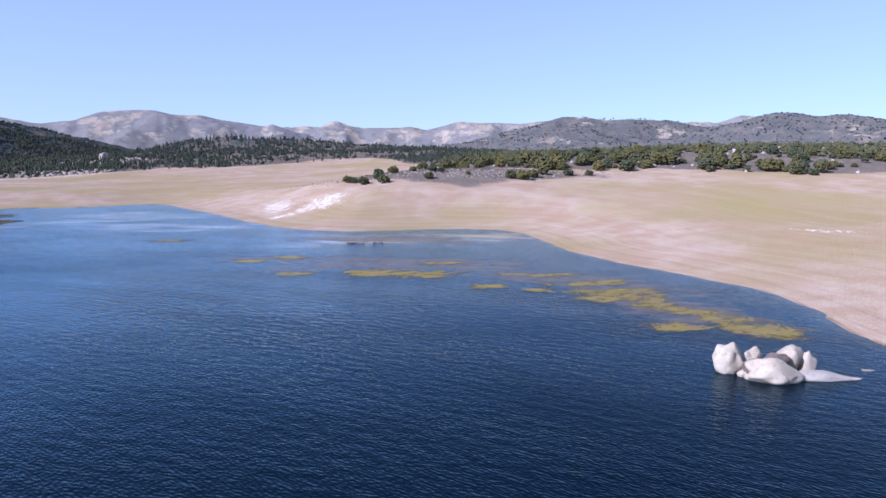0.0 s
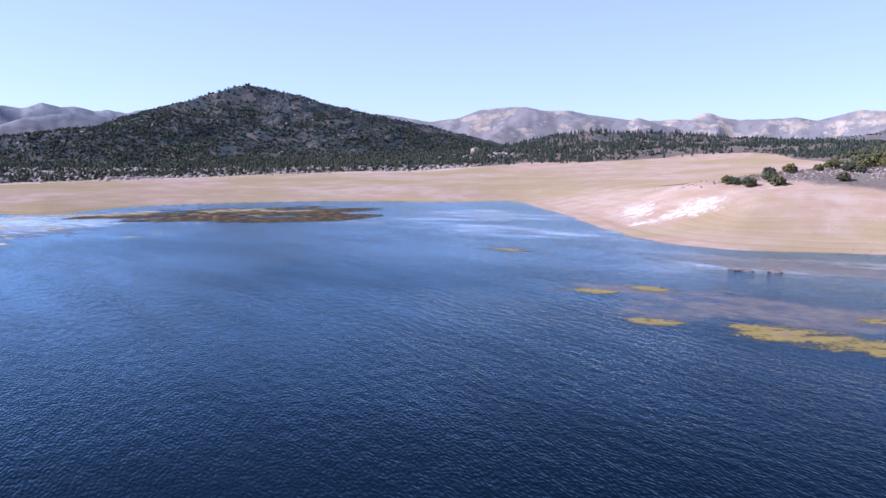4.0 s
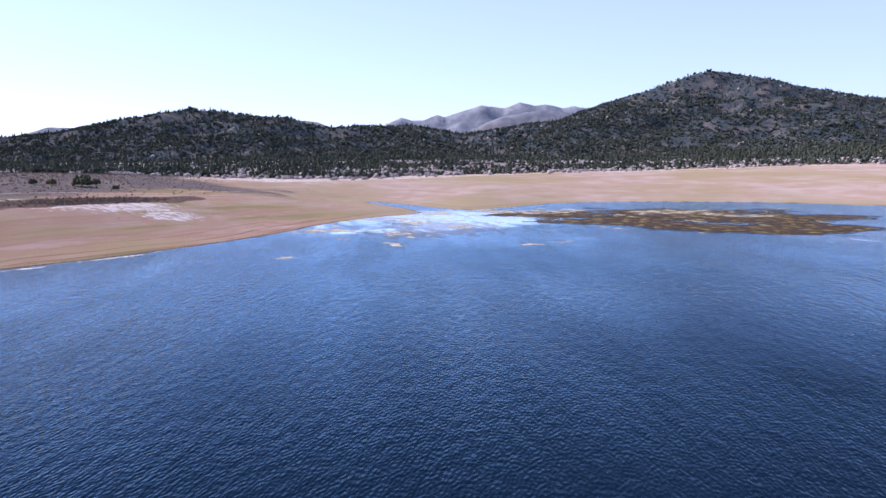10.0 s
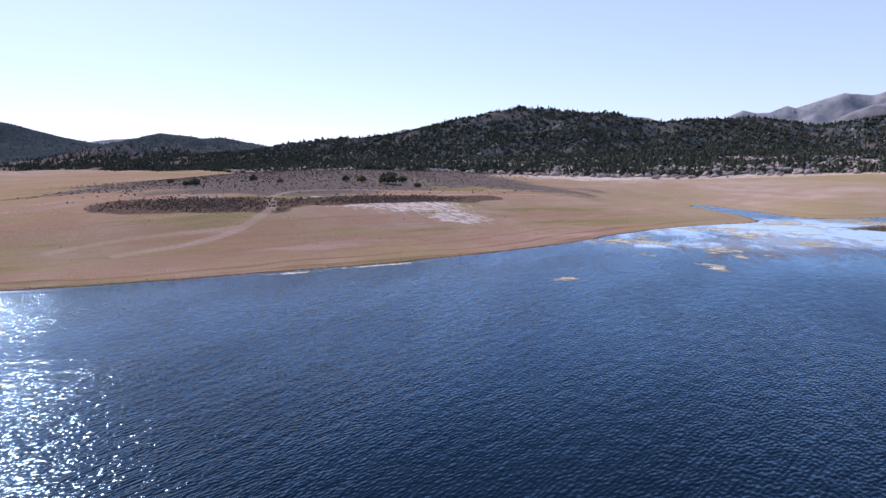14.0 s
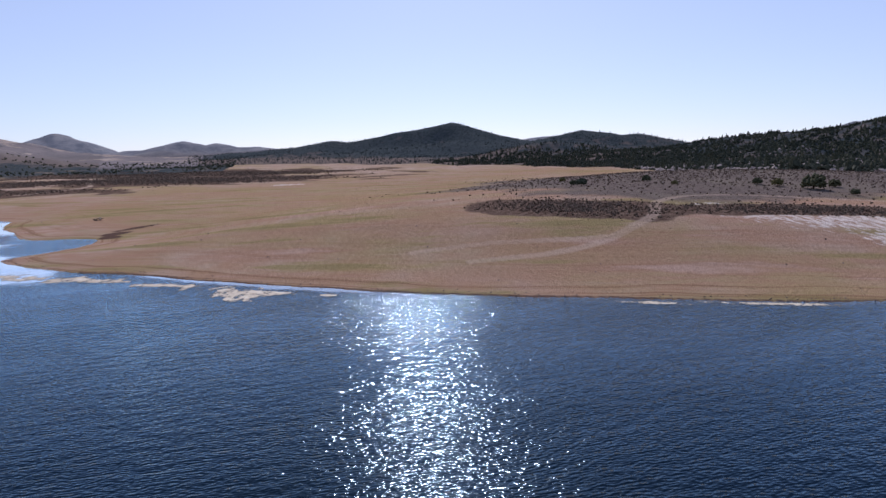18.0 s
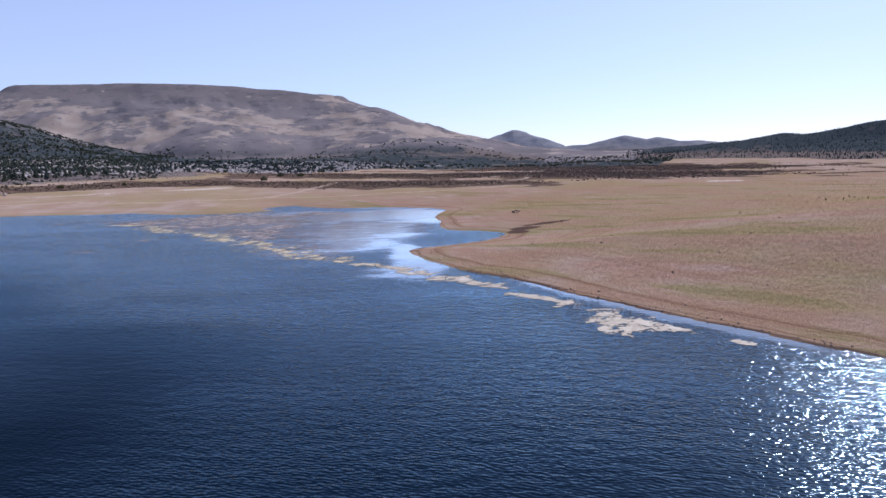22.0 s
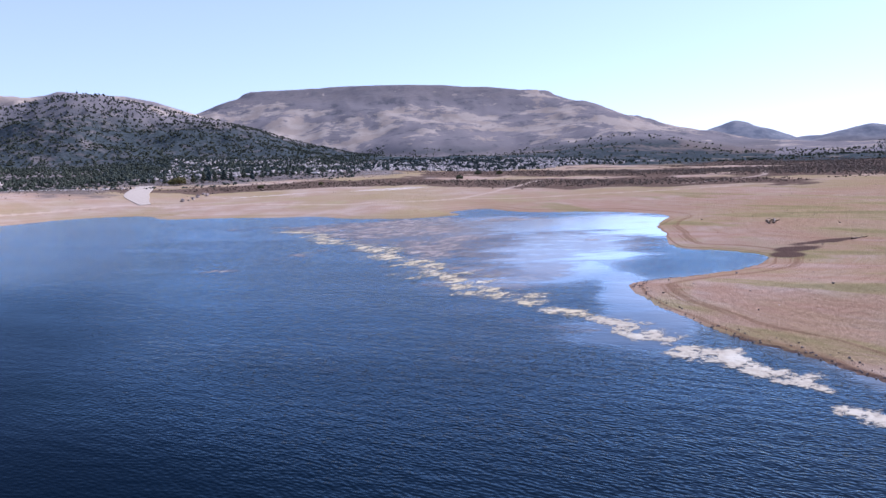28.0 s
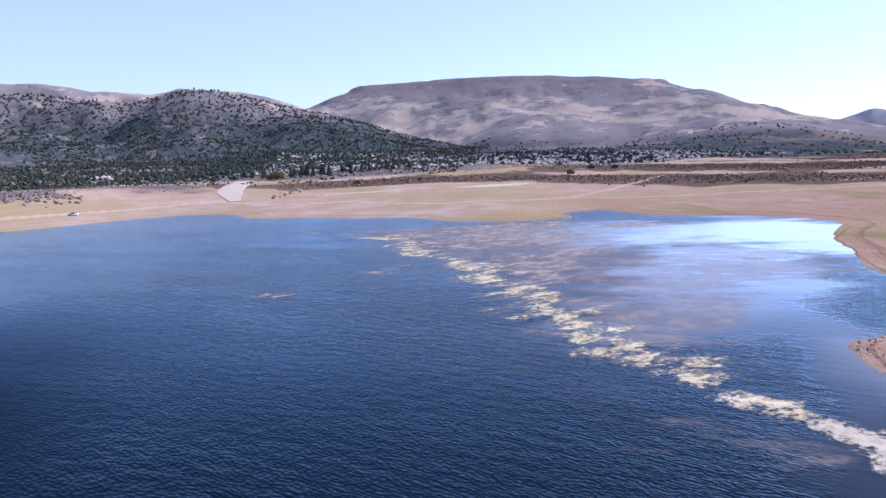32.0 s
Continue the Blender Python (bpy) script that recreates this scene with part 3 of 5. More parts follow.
def height(x, y, s=None):
    s = shore_distance(x, y) if s is None else s
    az, r = polar(x, y)
    edge = np.interp(az, EDGE_AZ, EDGE_R)
    land = 7.0 * (1 - np.exp(-np.maximum(s, 0) / 90)) + 0.006 * np.minimum(np.maximum(s, 0), 1500)
    land = land + 0.018 * np.clip(r - edge, 0, 700)
    for kx, ky, rise, rx, ry, turn in KNOLLS:
        c, n = math.cos(turn), math.sin(turn)
        u, v = (x - kx) * c + (y - ky) * n, -(x - kx) * n + (y - ky) * c
        land = land + rise * np.exp(-((u / rx) ** 2) - (v / ry) ** 2) * smooth(s, 5, 60)
    total = np.maximum(mesa(x, y) - 12, 0) ** 4
    wx, wy = fbm(x, y, 420, 4, 21), fbm(x, y, 420, 4, 22)
    rough = 0.6 * ridged(x, y, 300, 6, 31) + 0.4 * ridged(x, y, 120, 4, 34)
    for hx, hy, top, a, d, turn, power in HILLS:
        near = (np.abs(x - hx) < 2.0 * max(a, d)) & (np.abs(y - hy) < 2.0 * max(a, d))
        if not near.any():
            continue
        xs, ys = x[near] - hx, y[near] - hy
        c, n = math.cos(turn), math.sin(turn)
        u, v = xs * c + ys * n, -xs * n + ys * c
        q = np.hypot(u / a, v / d)
        q = np.maximum(q * (1 + 0.22 * wx[near]) + 0.06 * wy[near] * np.minimum(q, 1) - 0.0, 0)
        q = np.sqrt(q * q + 0.03) - 0.173
        shape = np.clip(1.0 - q / 1.4, 0, 1) ** (power * 1.3)
        shape = shape * (1 + 0.42 * (rough[near] - 0.5) * np.minimum(q * 3, 1))
        total[near] += np.maximum((top - 14) * shape, 0) ** 4
    land = land + total**0.25
    peaks = np.maximum(land, 0) ** 5
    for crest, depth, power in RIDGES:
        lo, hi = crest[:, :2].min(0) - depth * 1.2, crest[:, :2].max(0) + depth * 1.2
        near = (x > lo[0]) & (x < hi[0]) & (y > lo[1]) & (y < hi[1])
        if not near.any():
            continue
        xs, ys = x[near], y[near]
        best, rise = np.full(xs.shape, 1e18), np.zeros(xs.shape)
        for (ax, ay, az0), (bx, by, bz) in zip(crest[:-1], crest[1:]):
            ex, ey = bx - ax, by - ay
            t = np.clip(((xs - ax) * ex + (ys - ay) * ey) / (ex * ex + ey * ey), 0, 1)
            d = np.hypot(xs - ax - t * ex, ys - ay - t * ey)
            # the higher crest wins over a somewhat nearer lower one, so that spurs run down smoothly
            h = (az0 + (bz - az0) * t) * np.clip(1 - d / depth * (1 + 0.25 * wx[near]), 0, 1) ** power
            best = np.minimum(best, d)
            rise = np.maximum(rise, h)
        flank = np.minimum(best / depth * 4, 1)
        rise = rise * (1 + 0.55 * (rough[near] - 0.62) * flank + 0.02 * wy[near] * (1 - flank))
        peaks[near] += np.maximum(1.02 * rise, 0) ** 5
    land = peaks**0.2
    far = smooth(r, 500, 1100)
    land = land + fbm(x, y, 90, 4, 41) * (0.35 + 2.2 * far) * smooth(s, 10, 120) + fbm(x, y, 14, 3, 43) * 0.12 * smooth(s, 2, 20)
    land = land + ridged(x, y, 16, 3, 47) * 1.6 * smooth(r - edge, -10, 60) * smooth(1500 - r, 0, 400)
    land = np.maximum(land, 0.02 + 0.02 * np.minimum(np.maximum(s, 0), 3))
    bed = -0.12 - 0.05 * np.minimum(-s, 60)
    return np.where(s > 0, land, bed)


def sheet(name, verts, faces, material, smooth_shade=True):
    me = bpy.data.meshes.new(name)
    verts, faces = np.asarray(verts, np.float32), np.asarray(faces, np.int32)
    k = faces.shape[1]
    me.vertices.add(len(verts)), me.loops.add(faces.size), me.polygons.add(len(faces))
    me.vertices.foreach_set("co", verts.ravel())
    me.loops.foreach_set("vertex_index", faces.ravel())
    me.polygons.foreach_set("loop_start", np.arange(0, faces.size, k, dtype=np.int32))
    me.polygons.foreach_set("use_smooth", np.full(len(faces), smooth_shade))
    me.update(calc_edges=True)
    me.materials.append(material)
    return me


def paint(me, name, channels):
    a = me.attributes.new(name, "FLOAT_COLOR", "POINT")
    a.data.foreach_set("color", np.stack([np.clip(c, 0, 1) for c in channels], -1).astype(np.float32).ravel())


def blot(x, y, blots, wob=0.35, size=30, seed=61):
    """Soft ellipses (x, y, half length, half width, turn) with wobbling rims: 1 inside, 0 well outside."""
    best = np.zeros(x.shape)
    w = 1 + wob * fbm(x, y, size, 4, seed)
    for bx, by, a, b, turn in blots:
        c, n = math.cos(radians(turn)), math.sin(radians(turn))
        u, v = (x - bx) * c + (y - by) * n, -(x - bx) * n + (y - by) * c
        best = np.maximum(best, 1.5 - np.hypot(u / a, v / b) * w)
    return np.clip(best, 0, 1)


def stripe(x, y, line, width):
    return 1 - smooth(polyline_distance(x, y, closed_free(line)), width * 0.45, width * 1.0)


def closed_free(points, steps=6):
    p = np.array(points, float)
    q = np.vstack([2 * p[0] - p[1], p, 2 * p[-1] - p[-2]])
    out = []
    for i in range(1, len(q) - 2):
        a, b, c, d = q[i - 1 : i + 3]
        for s in range(steps):
            t = s / steps
            out.append(0.5 * (2 * b + (c - a) * t + (2 * a - 5 * b + 4 * c - d) * t * t + (3 * b - a - 3 * c + d) * t**3))
    return np.array(out + [p[-1]])


SAGE_PATCHES = [(-322, 43, 12, 27, 8), (-350, 100, 9, 32, 35), (-330, -420, 120, 40, -30), (-560, -450, 140, 100, -45),
                (-700, -650, 200, 150, -45), (-420, -560, 180, 70, -20), (-120, -490, 90, 28, 8), (-215, -480, 60, 16, 10), (-60, 470, 30, 20, 0)]
GREY_PATCHES = [(-440, 40, 85, 100, 0), (0, 412, 85, 34, 4), (-560, 40, 110, 130, 0), (-60, -600, 140, 70, 0), (110, -470, 120, 90, 0)]
SALT_PATCHES = [(-98, 378, 10, 26, 20), (-72, 350, 14, 14, 0), (-337, 92, 14, 30, -10), (-340, 112, 15, 24, 40), (-328, 124, 8, 14, 30), (-192, -428, 44, 13, 30), (-110, -412, 30, 5, 10),
                (-515, -269, 16, 9, 0), (-560, 215, 30, 60, 0), (-600, 300, 30, 60, -20), (-640, 420, 30, 70, -25), (112, 228, 14, 3, -30)]
GREEN_PATCHES = [(130, 300, 90, 30, -8), (-430, 215, 60, 40, 0), (-360, -110, 60, 90, 0), (-275, 40, 14, 80, 8), (-450, -180, 90, 110, 0), (-56, -425, 9, 22, 10), (-92, -374, 24, 6, 10), (-150, -335, 22, 6, 25),
                 (-120, -375, 45, 10, 10), (-300, -330, 90, 30, 0), (20, -345, 20, 8, 30)]
MUD_PATCHES = [(-273, -111, 4, 6, 0), (-279, -117, 6, 3.5, -15), (-290, -122, 9, 1.8, -4)]
TRACKS = [[(-270, 24), (-281, 38), (-288, 50), (-296, 62)], [(-268, 42), (-274, 49), (-282, 57), (-293, 63), (-305, 66), (-320, 67), (-342, 62), (-366, 74), (-392, 128), (-430, 165)],
          [(-342, 60), (-338, 26), (-330, 5), (-332, -25)], [(40, -296), (5, -346), (-27, -378), (-45, -380), (-77, -366), (-108, -358), (-162, -334), (-222, -347), (-268, -408), (-300, -470)],
          [(-222, -347), (-290, -330), (-380, -330)], [(-365, -369), (-443, -418), (-520, -560)]]


def terrain():
    parts = [np.linspace(-15, 250, 1180, endpoint=False), np.linspace(250, 320, 70, endpoint=False), np.linspace(320, 345, 100, endpoint=False)]
    az = np.radians(np.concatenate(parts))
    r = np.concatenate([np.geomspace(88, 700, 240, endpoint=False), np.geomspace(700, 4950, 150)])
    A, R = np.meshgrid(az, r, indexing="ij")
    x, y = (CENTRE[0] - np.sin(A) * R).ravel(), (CENTRE[1] + np.cos(A) * R).ravel()
    s = shore_distance(x, y)
    z = height(x, y, s)
    na, nr = A.shape
    i, j = np.meshgrid(np.arange(na), np.arange(nr - 1), indexing="ij")
    i2 = (i + 1) % na
    faces = np.stack([i * nr + j, i * nr + j + 1, i2 * nr + j + 1, i2 * nr + j], -1).reshape(-1, 4)
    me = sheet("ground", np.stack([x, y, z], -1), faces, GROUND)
    azd, rr = polar(x, y)
    edge = np.interp(azd, EDGE_AZ, EDGE_R)
    forest = np.maximum(smooth(rr - edge + 18 * fbm(x, y, 60, 4, 81), -8, 25), 0.9 * blot(x, y, GREY_PATCHES, 0.4, 60))
    sage = np.minimum(1.5 * blot(x, y, SAGE_PATCHES, 0.42, 34), 1) * (s > 12)
    salt = blot(x, y, SALT_PATCHES, 0.5, 18) * (s > 3)
    rim = np.where((azd > 20) & (azd < 100), np.exp(-(((rr - edge + 14) / 12) ** 2)), 0) * 0.95
    green = blot(x, y, GREEN_PATCHES, 0.5, 40)
    track = np.max([stripe(x, y, line, 2.2 if k == 2 else 2.8 if k < 2 else 3.4) * (0.5 if k == 2 else 0.7 if k < 2 else 1) for k, line in enumerate(TRACKS)], axis=0) * (s > 1)
    mud = np.maximum(blot(x, y, MUD_PATCHES, 0.4, 10), (0.6 + 0.2 * (x < -215)) * np.exp(-(((s - 0.7) / 1.0) ** 2)) * (y > -45))
    pale = 0.55 * smooth(rr, 2600, 3400) + 0.5 * smooth(rr, 1300, 2000) * (azd > 140) * (azd < 260)
    pale = np.where((azd > 190) & (azd < 250), pale + 0.5 * smooth(rr, 1900, 2250), pale)
    pale = np.where((azd > 100) & (azd < 141), pale * 0.25, pale)
    pale = np.where((azd > 46) & (azd < 100) & (rr > 3000), pale * 0.6, pale)
    paint(me, "zone_a", (forest, sage, np.maximum(salt, rim), green))
    canopy = np.where((azd > 22) & (azd < 143), 0.66 * smooth(rr - edge, 150, 500) + 0.2 * smooth(rr, 1500, 1900), 0) * smooth(2900 - rr, 0, 300)
    canopy = np.maximum(canopy, np.where((azd > 310) | (azd < 22), 0.62 * smooth(rr - edge, 60, 400), 0) * smooth(2800 - rr, 0, 300))
    canopy = np.maximum(canopy, np.where((azd > 180) & (azd < 245), 0.66 * smooth(rr, 850, 1100), 0) * smooth(1900 - rr, 0, 200))
    canopy = np.maximum(canopy, np.where((azd > 138) & (azd < 196), 0.75 * smooth(rr, 850, 1050), 0) * smooth(1900 - rr, 0, 400))
    canopy = np.maximum(canopy, np.where((azd > 104) & (azd < 140), 0.8 * smooth(z, 32, 60) * smooth(rr, 1200, 1400), 0) * smooth(2900 - rr, 0, 300))
    clumps = smooth(fbm(x, y, 260, 5, 85), 0.0, 0.35) * smooth(z, 25, 50) * smooth(150 - z, 0, 50)
    canopy = np.maximum(canopy, np.where((azd > 148) & (azd < 192) & (rr > 1200), 0.85 * clumps, 0))
    # how far each slope takes the painted haze colour, by distance and azimuth
    far_haze = smooth(rr, 2900, 3300) * np.where((azd > 44) & (azd < 158), 1.0, 0.35)
    pale = np.where((azd > 148) & (azd < 196), pale * smooth(z, 40, 110) * smooth(260 - z, 20, 90) + 0.2 * smooth(rr, 1500, 2000), pale)
    pale = np.where((azd > 44) & (azd < 158) & (rr > 2900), 0.1, pale)
    pale = np.where((azd > 25) & (azd < 62) & (rr > 900) & (rr < 2300), 0.05, pale)
    pale = np.where(((azd > 315) | (azd < 2)) & (rr > 1300) & (rr < 2900), 0.15, pale)
    west = smooth(-x, 190, 235) * smooth(rr - edge, 20, -60) * smooth(y, -420, -250) * smooth(260 - y, 0, 120)
    south = smooth(azd, 150, 165) * smooth(250 - azd, 0, 10) * smooth(rr, 500, 640)
    paint(me, "zone_c", (canopy, far_haze, west, south))
    paint(me, "zone_b", (track, mud, pale, np.clip(s / 300, 0, 1)))
    return tagged(new("ground", me), "dry tan lake bed rising to scrub and mountains", "ground", kind="structure")


CALM = [(-312, 235, 42, 50, 20), (-230, -145, 26, 66, -12), (-275, -200, 26, 60, 0), (-222, -75, 7, 40, -15), (-236, 10, 4, 50, 8), (-215, -212, 34, 36, 0)]
HALF_CALM = [(-170, 365, 60, 45, 35), (-120, 310, 50, 30, 0), (-10, 262, 60, 22, 5)]
DULL = [(-95, -50, 42, 80, -10), (-125, 15, 28, 40, 0)]
WEEDY = [(42, 135, 22, 9, -50), (25, 168, 42, 14, -30), (-5, 195, 40, 16, -8), (-58, 205, 16, 6, 0), (-105, 252, 12, 4, 0), (-30, 262, 40, 16, 0), (-195, -190, 36, 70, 10), (-175, -235, 50, 26, 10),
         (-212, -120, 22, 60, -15), (-235, -160, 25, 40, 0), (-290, 215, 30, 30, 20)]


def water():
    xs, ys = np.arange(-440, 205, 3.0), np.arange(-350, 485, 3.0)
    X, Y = np.meshgrid(xs, ys, indexing="ij")
    x, y = X.ravel(), Y.ravel()
    n = len(ys)
    i, j = np.meshgrid(np.arange(len(xs) - 1), np.arange(n - 1), indexing="ij")
    faces = np.stack([i * n + j, (i + 1) * n + j, (i + 1) * n + j + 1, i * n + j + 1], -1).reshape(-1, 4)
    me = sheet("water", np.stack([x, y, 0 * x], -1), faces, WATER)
    s = shore_distance(x, y)
    paint(me, "still", (np.maximum(np.maximum(blot(x, y, CALM, 0.5, 50), 0.62 * blot(x, y, HALF_CALM, 0.5, 50)), 0.45 * smooth(s, -6, -1)), blot(x, y, WEEDY, 0.5, 40), np.maximum(smooth(s, -5, 1), 0.07 * smooth(s, -75, -5)), 1 - 0.9 * blot(x, y, DULL, 0.3, 90) - 0.5 * blot(x, y, [(35, 115, 60, 80, 0), (-215, 195, 40, 30, 40), (-110, -20, 60, 70, 0), (-110, 195, 50, 30, 20), (-10, 190, 60, 40, 0)], 0.3, 60)))
    return tagged(new("water", me), "deep blue rippled lake water under clear sky", "water", kind="structure")


ground = terrain()
lake = water()


# ---- helpers for things ----
def part(name, bm, material, parent=None, label="", shade=True):
    me = bpy.data.meshes.new(name)
    bm.to_mesh(me)
    bm.free()
    me.materials.append(material)
    me.polygons.foreach_set("use_smooth", [shade] * len(me.polygons))
    ob = new(name, me)
    ob.parent = parent
    return tagged(ob, label)


def blob(rng, radius, rough=0.25, level=1, squash=1.0):
    """A knobbly stone or clump: vertices and triangles."""
    bm = bmesh.new()
    bmesh.ops.create_icosphere(bm, subdivisions=level, radius=1.0)
    v = np.array([q.co for q in bm.verts])
    f = np.array([[q.index for q in p.verts] for p in bm.faces])
    bm.free()
    off = rng.uniform(0, 50, 3)
    k = np.array([1 + rough * (noise.noise(Vector(p * 1.3 + off)) * 1.6 + 0.5 * noise.noise(Vector(p * 3.1 + off))) for p in v])
    v = v * k[:, None] * radius
    v[:, 2] *= squash
    return v, f


def tube(a, b, ra, rb, sides=6):
    a, b = np.array(a, float), np.array(b, float)
    w = (b - a) / (np.linalg.norm(b - a) + 1e-9)
    u = np.cross(w, (0.3, 0.9, 0.2)); u /= np.linalg.norm(u)
    v = np.cross(w, u)
    ang = np.arange(sides) * 2 * np.pi / sides
    ring = np.cos(ang)[:, None] * u + np.sin(ang)[:, None] * v
    verts = np.vstack([a + ring * ra, b + ring * rb])
    f = []
    for i in range(sides):
        j = (i + 1) % sides
        f += [[i, j, sides + j], [i, sides + j, sides + i]]
    return verts, np.array(f)


def merge(pieces):
    vs, fs, n = [], [], 0
    for v, f in pieces:
        vs.append(v), fs.append(f + n)
        n += len(v)
    return np.vstack(vs), np.vstack(fs)


def scatter(name, templates, x, y, z, scale, material, rng, tilt=0.0, stretch=(0.85, 1.2), shade=False):
    """One mesh with a copy of some template at every place, turned and scaled by chance."""
    vs, fs, n = [], [], 0
    pick = rng.integers(0, len(templates), len(x))
    for k, (tv, tf) in enumerate(templates):
        w = np.where(pick == k)[0]
        if not len(w):
            continue
        a = rng.uniform(0, 2 * np.pi, len(w))
        c, q = np.cos(a), np.sin(a)
        sc = scale[w]
        up = sc * rng.uniform(*stretch, len(w))
        px = (tv[None, :, 0] * c[:, None] - tv[None, :, 1] * q[:, None]) * sc[:, None] + x[w][:, None]
        py = (tv[None, :, 0] * q[:, None] + tv[None, :, 1] * c[:, None]) * sc[:, None] + y[w][:, None]
        pz = tv[None, :, 2] * up[:, None] + z[w][:, None]
        vs.append(np.stack([px, py, pz], -1).reshape(-1, 3))
        fs.append((tf[None] + (np.arange(len(w)) * len(tv))[:, None, None] + n).reshape(-1, 3))
        n += len(w) * len(tv)
    return new(name, sheet(name, np.vstack(vs), np.vstack(fs), material, shade))


def pine_template(rng, tiers=5, sides=6, trunk=True):
    """A pine one unit tall with ragged drooping tiers."""
    pieces = []
    for t in range(tiers):
        z0 = 0.14 + 0.74 * t / tiers
        rad = 0.25 * (1 - t / tiers) ** 0.8 + 0.035
        top = z0 + 0.62 / tiers + 0.14
        ang = np.arange(sides) * 2 * np.pi / sides + rng.uniform(0, 1)
        rr = rad * rng.uniform(0.6, 1.25, sides)
        ring = np.stack([np.cos(ang) * rr, np.sin(ang) * rr, z0 + rng.uniform(-0.035, 0.045, sides)], -1)
        v = np.vstack([ring, [[rng.uniform(-0.01, 0.01), 0, min(top, 1.0)]]])
        f = [[i, (i + 1) % sides, sides] for i in range(sides)]
        pieces.append((v, np.array(f)))
    if trunk:
        pieces.append(tube((0, 0, -0.06), (0, 0, 0.3), 0.025, 0.018, 3))
    return merge(pieces)


rng = np.random.default_rng(7)
PINES = [pine_template(rng) for _ in range(6)]
FAR_PINES = [pine_template(rng, 3, 5, False) for _ in range(5)]


def tiny(rng, r, squash):
    """Twelve-cornered lump of twenty faces."""
    g = (1 + 5**0.5) / 2
    v = np.array([(-1, g, 0), (1, g, 0), (-1, -g, 0), (1, -g, 0), (0, -1, g), (0, 1, g), (0, -1, -g), (0, 1, -g), (g, 0, -1), (g, 0, 1), (-g, 0, -1), (-g, 0, 1)]) / 1.9 * r
    f = np.array([(0, 11, 5), (0, 5, 1), (0, 1, 7), (0, 7, 10), (0, 10, 11), (1, 5, 9), (5, 11, 4), (11, 10, 2), (10, 7, 6), (7, 1, 8),
                  (3, 9, 4), (3, 4, 2), (3, 2, 6), (3, 6, 8), (3, 8, 9), (4, 9, 5), (2, 4, 11), (6, 2, 10), (8, 6, 7), (9, 8, 1)])
    v = v * rng.uniform(0.7, 1.3, (12, 1))
    v[:, 2] = v[:, 2] * squash + 0.3 * r * squash
    return v, f


def chip(rng, r, squash):
    """Six-cornered lump of eight faces."""
    v = np.array([(1, 0, 0), (-1, 0, 0), (0, 1, 0), (0, -1, 0), (0, 0, 1), (0, 0, -0.7)]) * r * rng.uniform(0.7, 1.3, (6, 1)) + rng.uniform(-0.2, 0.2, (6, 3)) * r
    v[:, 2] = v[:, 2] * squash + 0.3 * r
    return v, np.array([(0, 2, 4), (2, 1, 4), (1, 3, 4), (3, 0, 4), (2, 0, 5), (1, 2, 5), (3, 1, 5), (0, 3, 5)])


def clump_template(rng, clumps, lump, lo, hi, spread):
    """A bushy tree one unit wide: ragged lumps leaning on one another, with gaps."""
    pieces = []
    for k in range(clumps):
        a, d = rng.uniform(0, 2 * np.pi), spread * rng.uniform(0.1, 1) ** 0.7
        v, f = lump(rng, rng.uniform(lo, hi), rng.uniform(0.8, 1.2))
        pieces.append((v + np.array([math.cos(a) * d, math.sin(a) * d, 0.08 + 0.5 * (k / clumps) * (1 - d)]), f))
    return merge(pieces)


JUNIPERS = [clump_template(rng, 8, chip, 0.15, 0.27, 0.34) for _ in range(6)]
FAR_JUNIPERS = [clump_template(rng, 4, chip, 0.17, 0.3, 0.26) for _ in range(10)]
SHRUBS = [chip(rng, 0.5, 0.75) for _ in range(8)]
STONES = [tiny(rng, 0.5, 0.8) for _ in range(8)]


def sector(rng, n, az0, az1, r0, r1):
    """Places spread evenly over a sector of the ring round the lake."""
    a = np.radians(rng.uniform(az0, az1, n))
    r = np.sqrt(rng.uniform(r0**2, r1**2, n))
    return CENTRE[0] - np.sin(a) * r, CENTRE[1] + np.cos(a) * r


def wood(name, label, rng, n, az0, az1, r0, r1, templates, material, size, cover=0.5, patch=90, seed=91, category="woods", sink=0.2, keep_edge=6):
    x, y = sector(rng, n, az0, az1, r0, r1)
    az, r = polar(x, y)
    ok = (r > np.interp(az, EDGE_AZ, EDGE_R) + keep_edge) & (fbm(x, y, patch, 4, seed) * 0.5 + 0.5 > 1 - cover + rng.uniform(-0.2, 0.2, n))
    x, y = x[ok], y[ok]
    z = height(x, y)
    sc = size * rng.uniform(0.55, 1.25, len(x))
    ob = scatter(name, templates, x, y, z - sink * sc, sc, material, rng)
    return tagged(ob, label, category, kind="stuff")


wood("pine_wood", "dense dark green pine wood on the northern slopes", rng, 15000, 20, 122, 470, 1500, PINES, PINE, 7.4, 0.62, patch=55)
wood("juniper_wood", "grey-green junipers between the pines", rng, 26000, 20, 122, 470, 1450, FAR_JUNIPERS, PINE, 7.6, 0.7, patch=50, seed=95)
wood("pine_wood", "dark pine wood on the far ridge slopes", rng, 20000, 28, 142, 1300, 2500, FAR_PINES, PINE, 4.8, 0.8)
wood("juniper_wood", "dark trees up to the top of the cone hill", rng, 11000, 24, 58, 1150, 1900, FAR_JUNIPERS, PINE, 7.0, 0.72, patch=70, seed=96, sink=0.3)
wood("pine_wood", "pines on the low rise behind the dry flat", rng, 8000, -10, 27, 770, 1450, PINES, PINE, 7.2, 0.6, patch=60)
wood("juniper_wood", "junipers among the pines of the low rise", rng, 5000, -10, 27, 790, 1450, FAR_JUNIPERS, PINE, 6.0, 0.6, patch=50, seed=94)
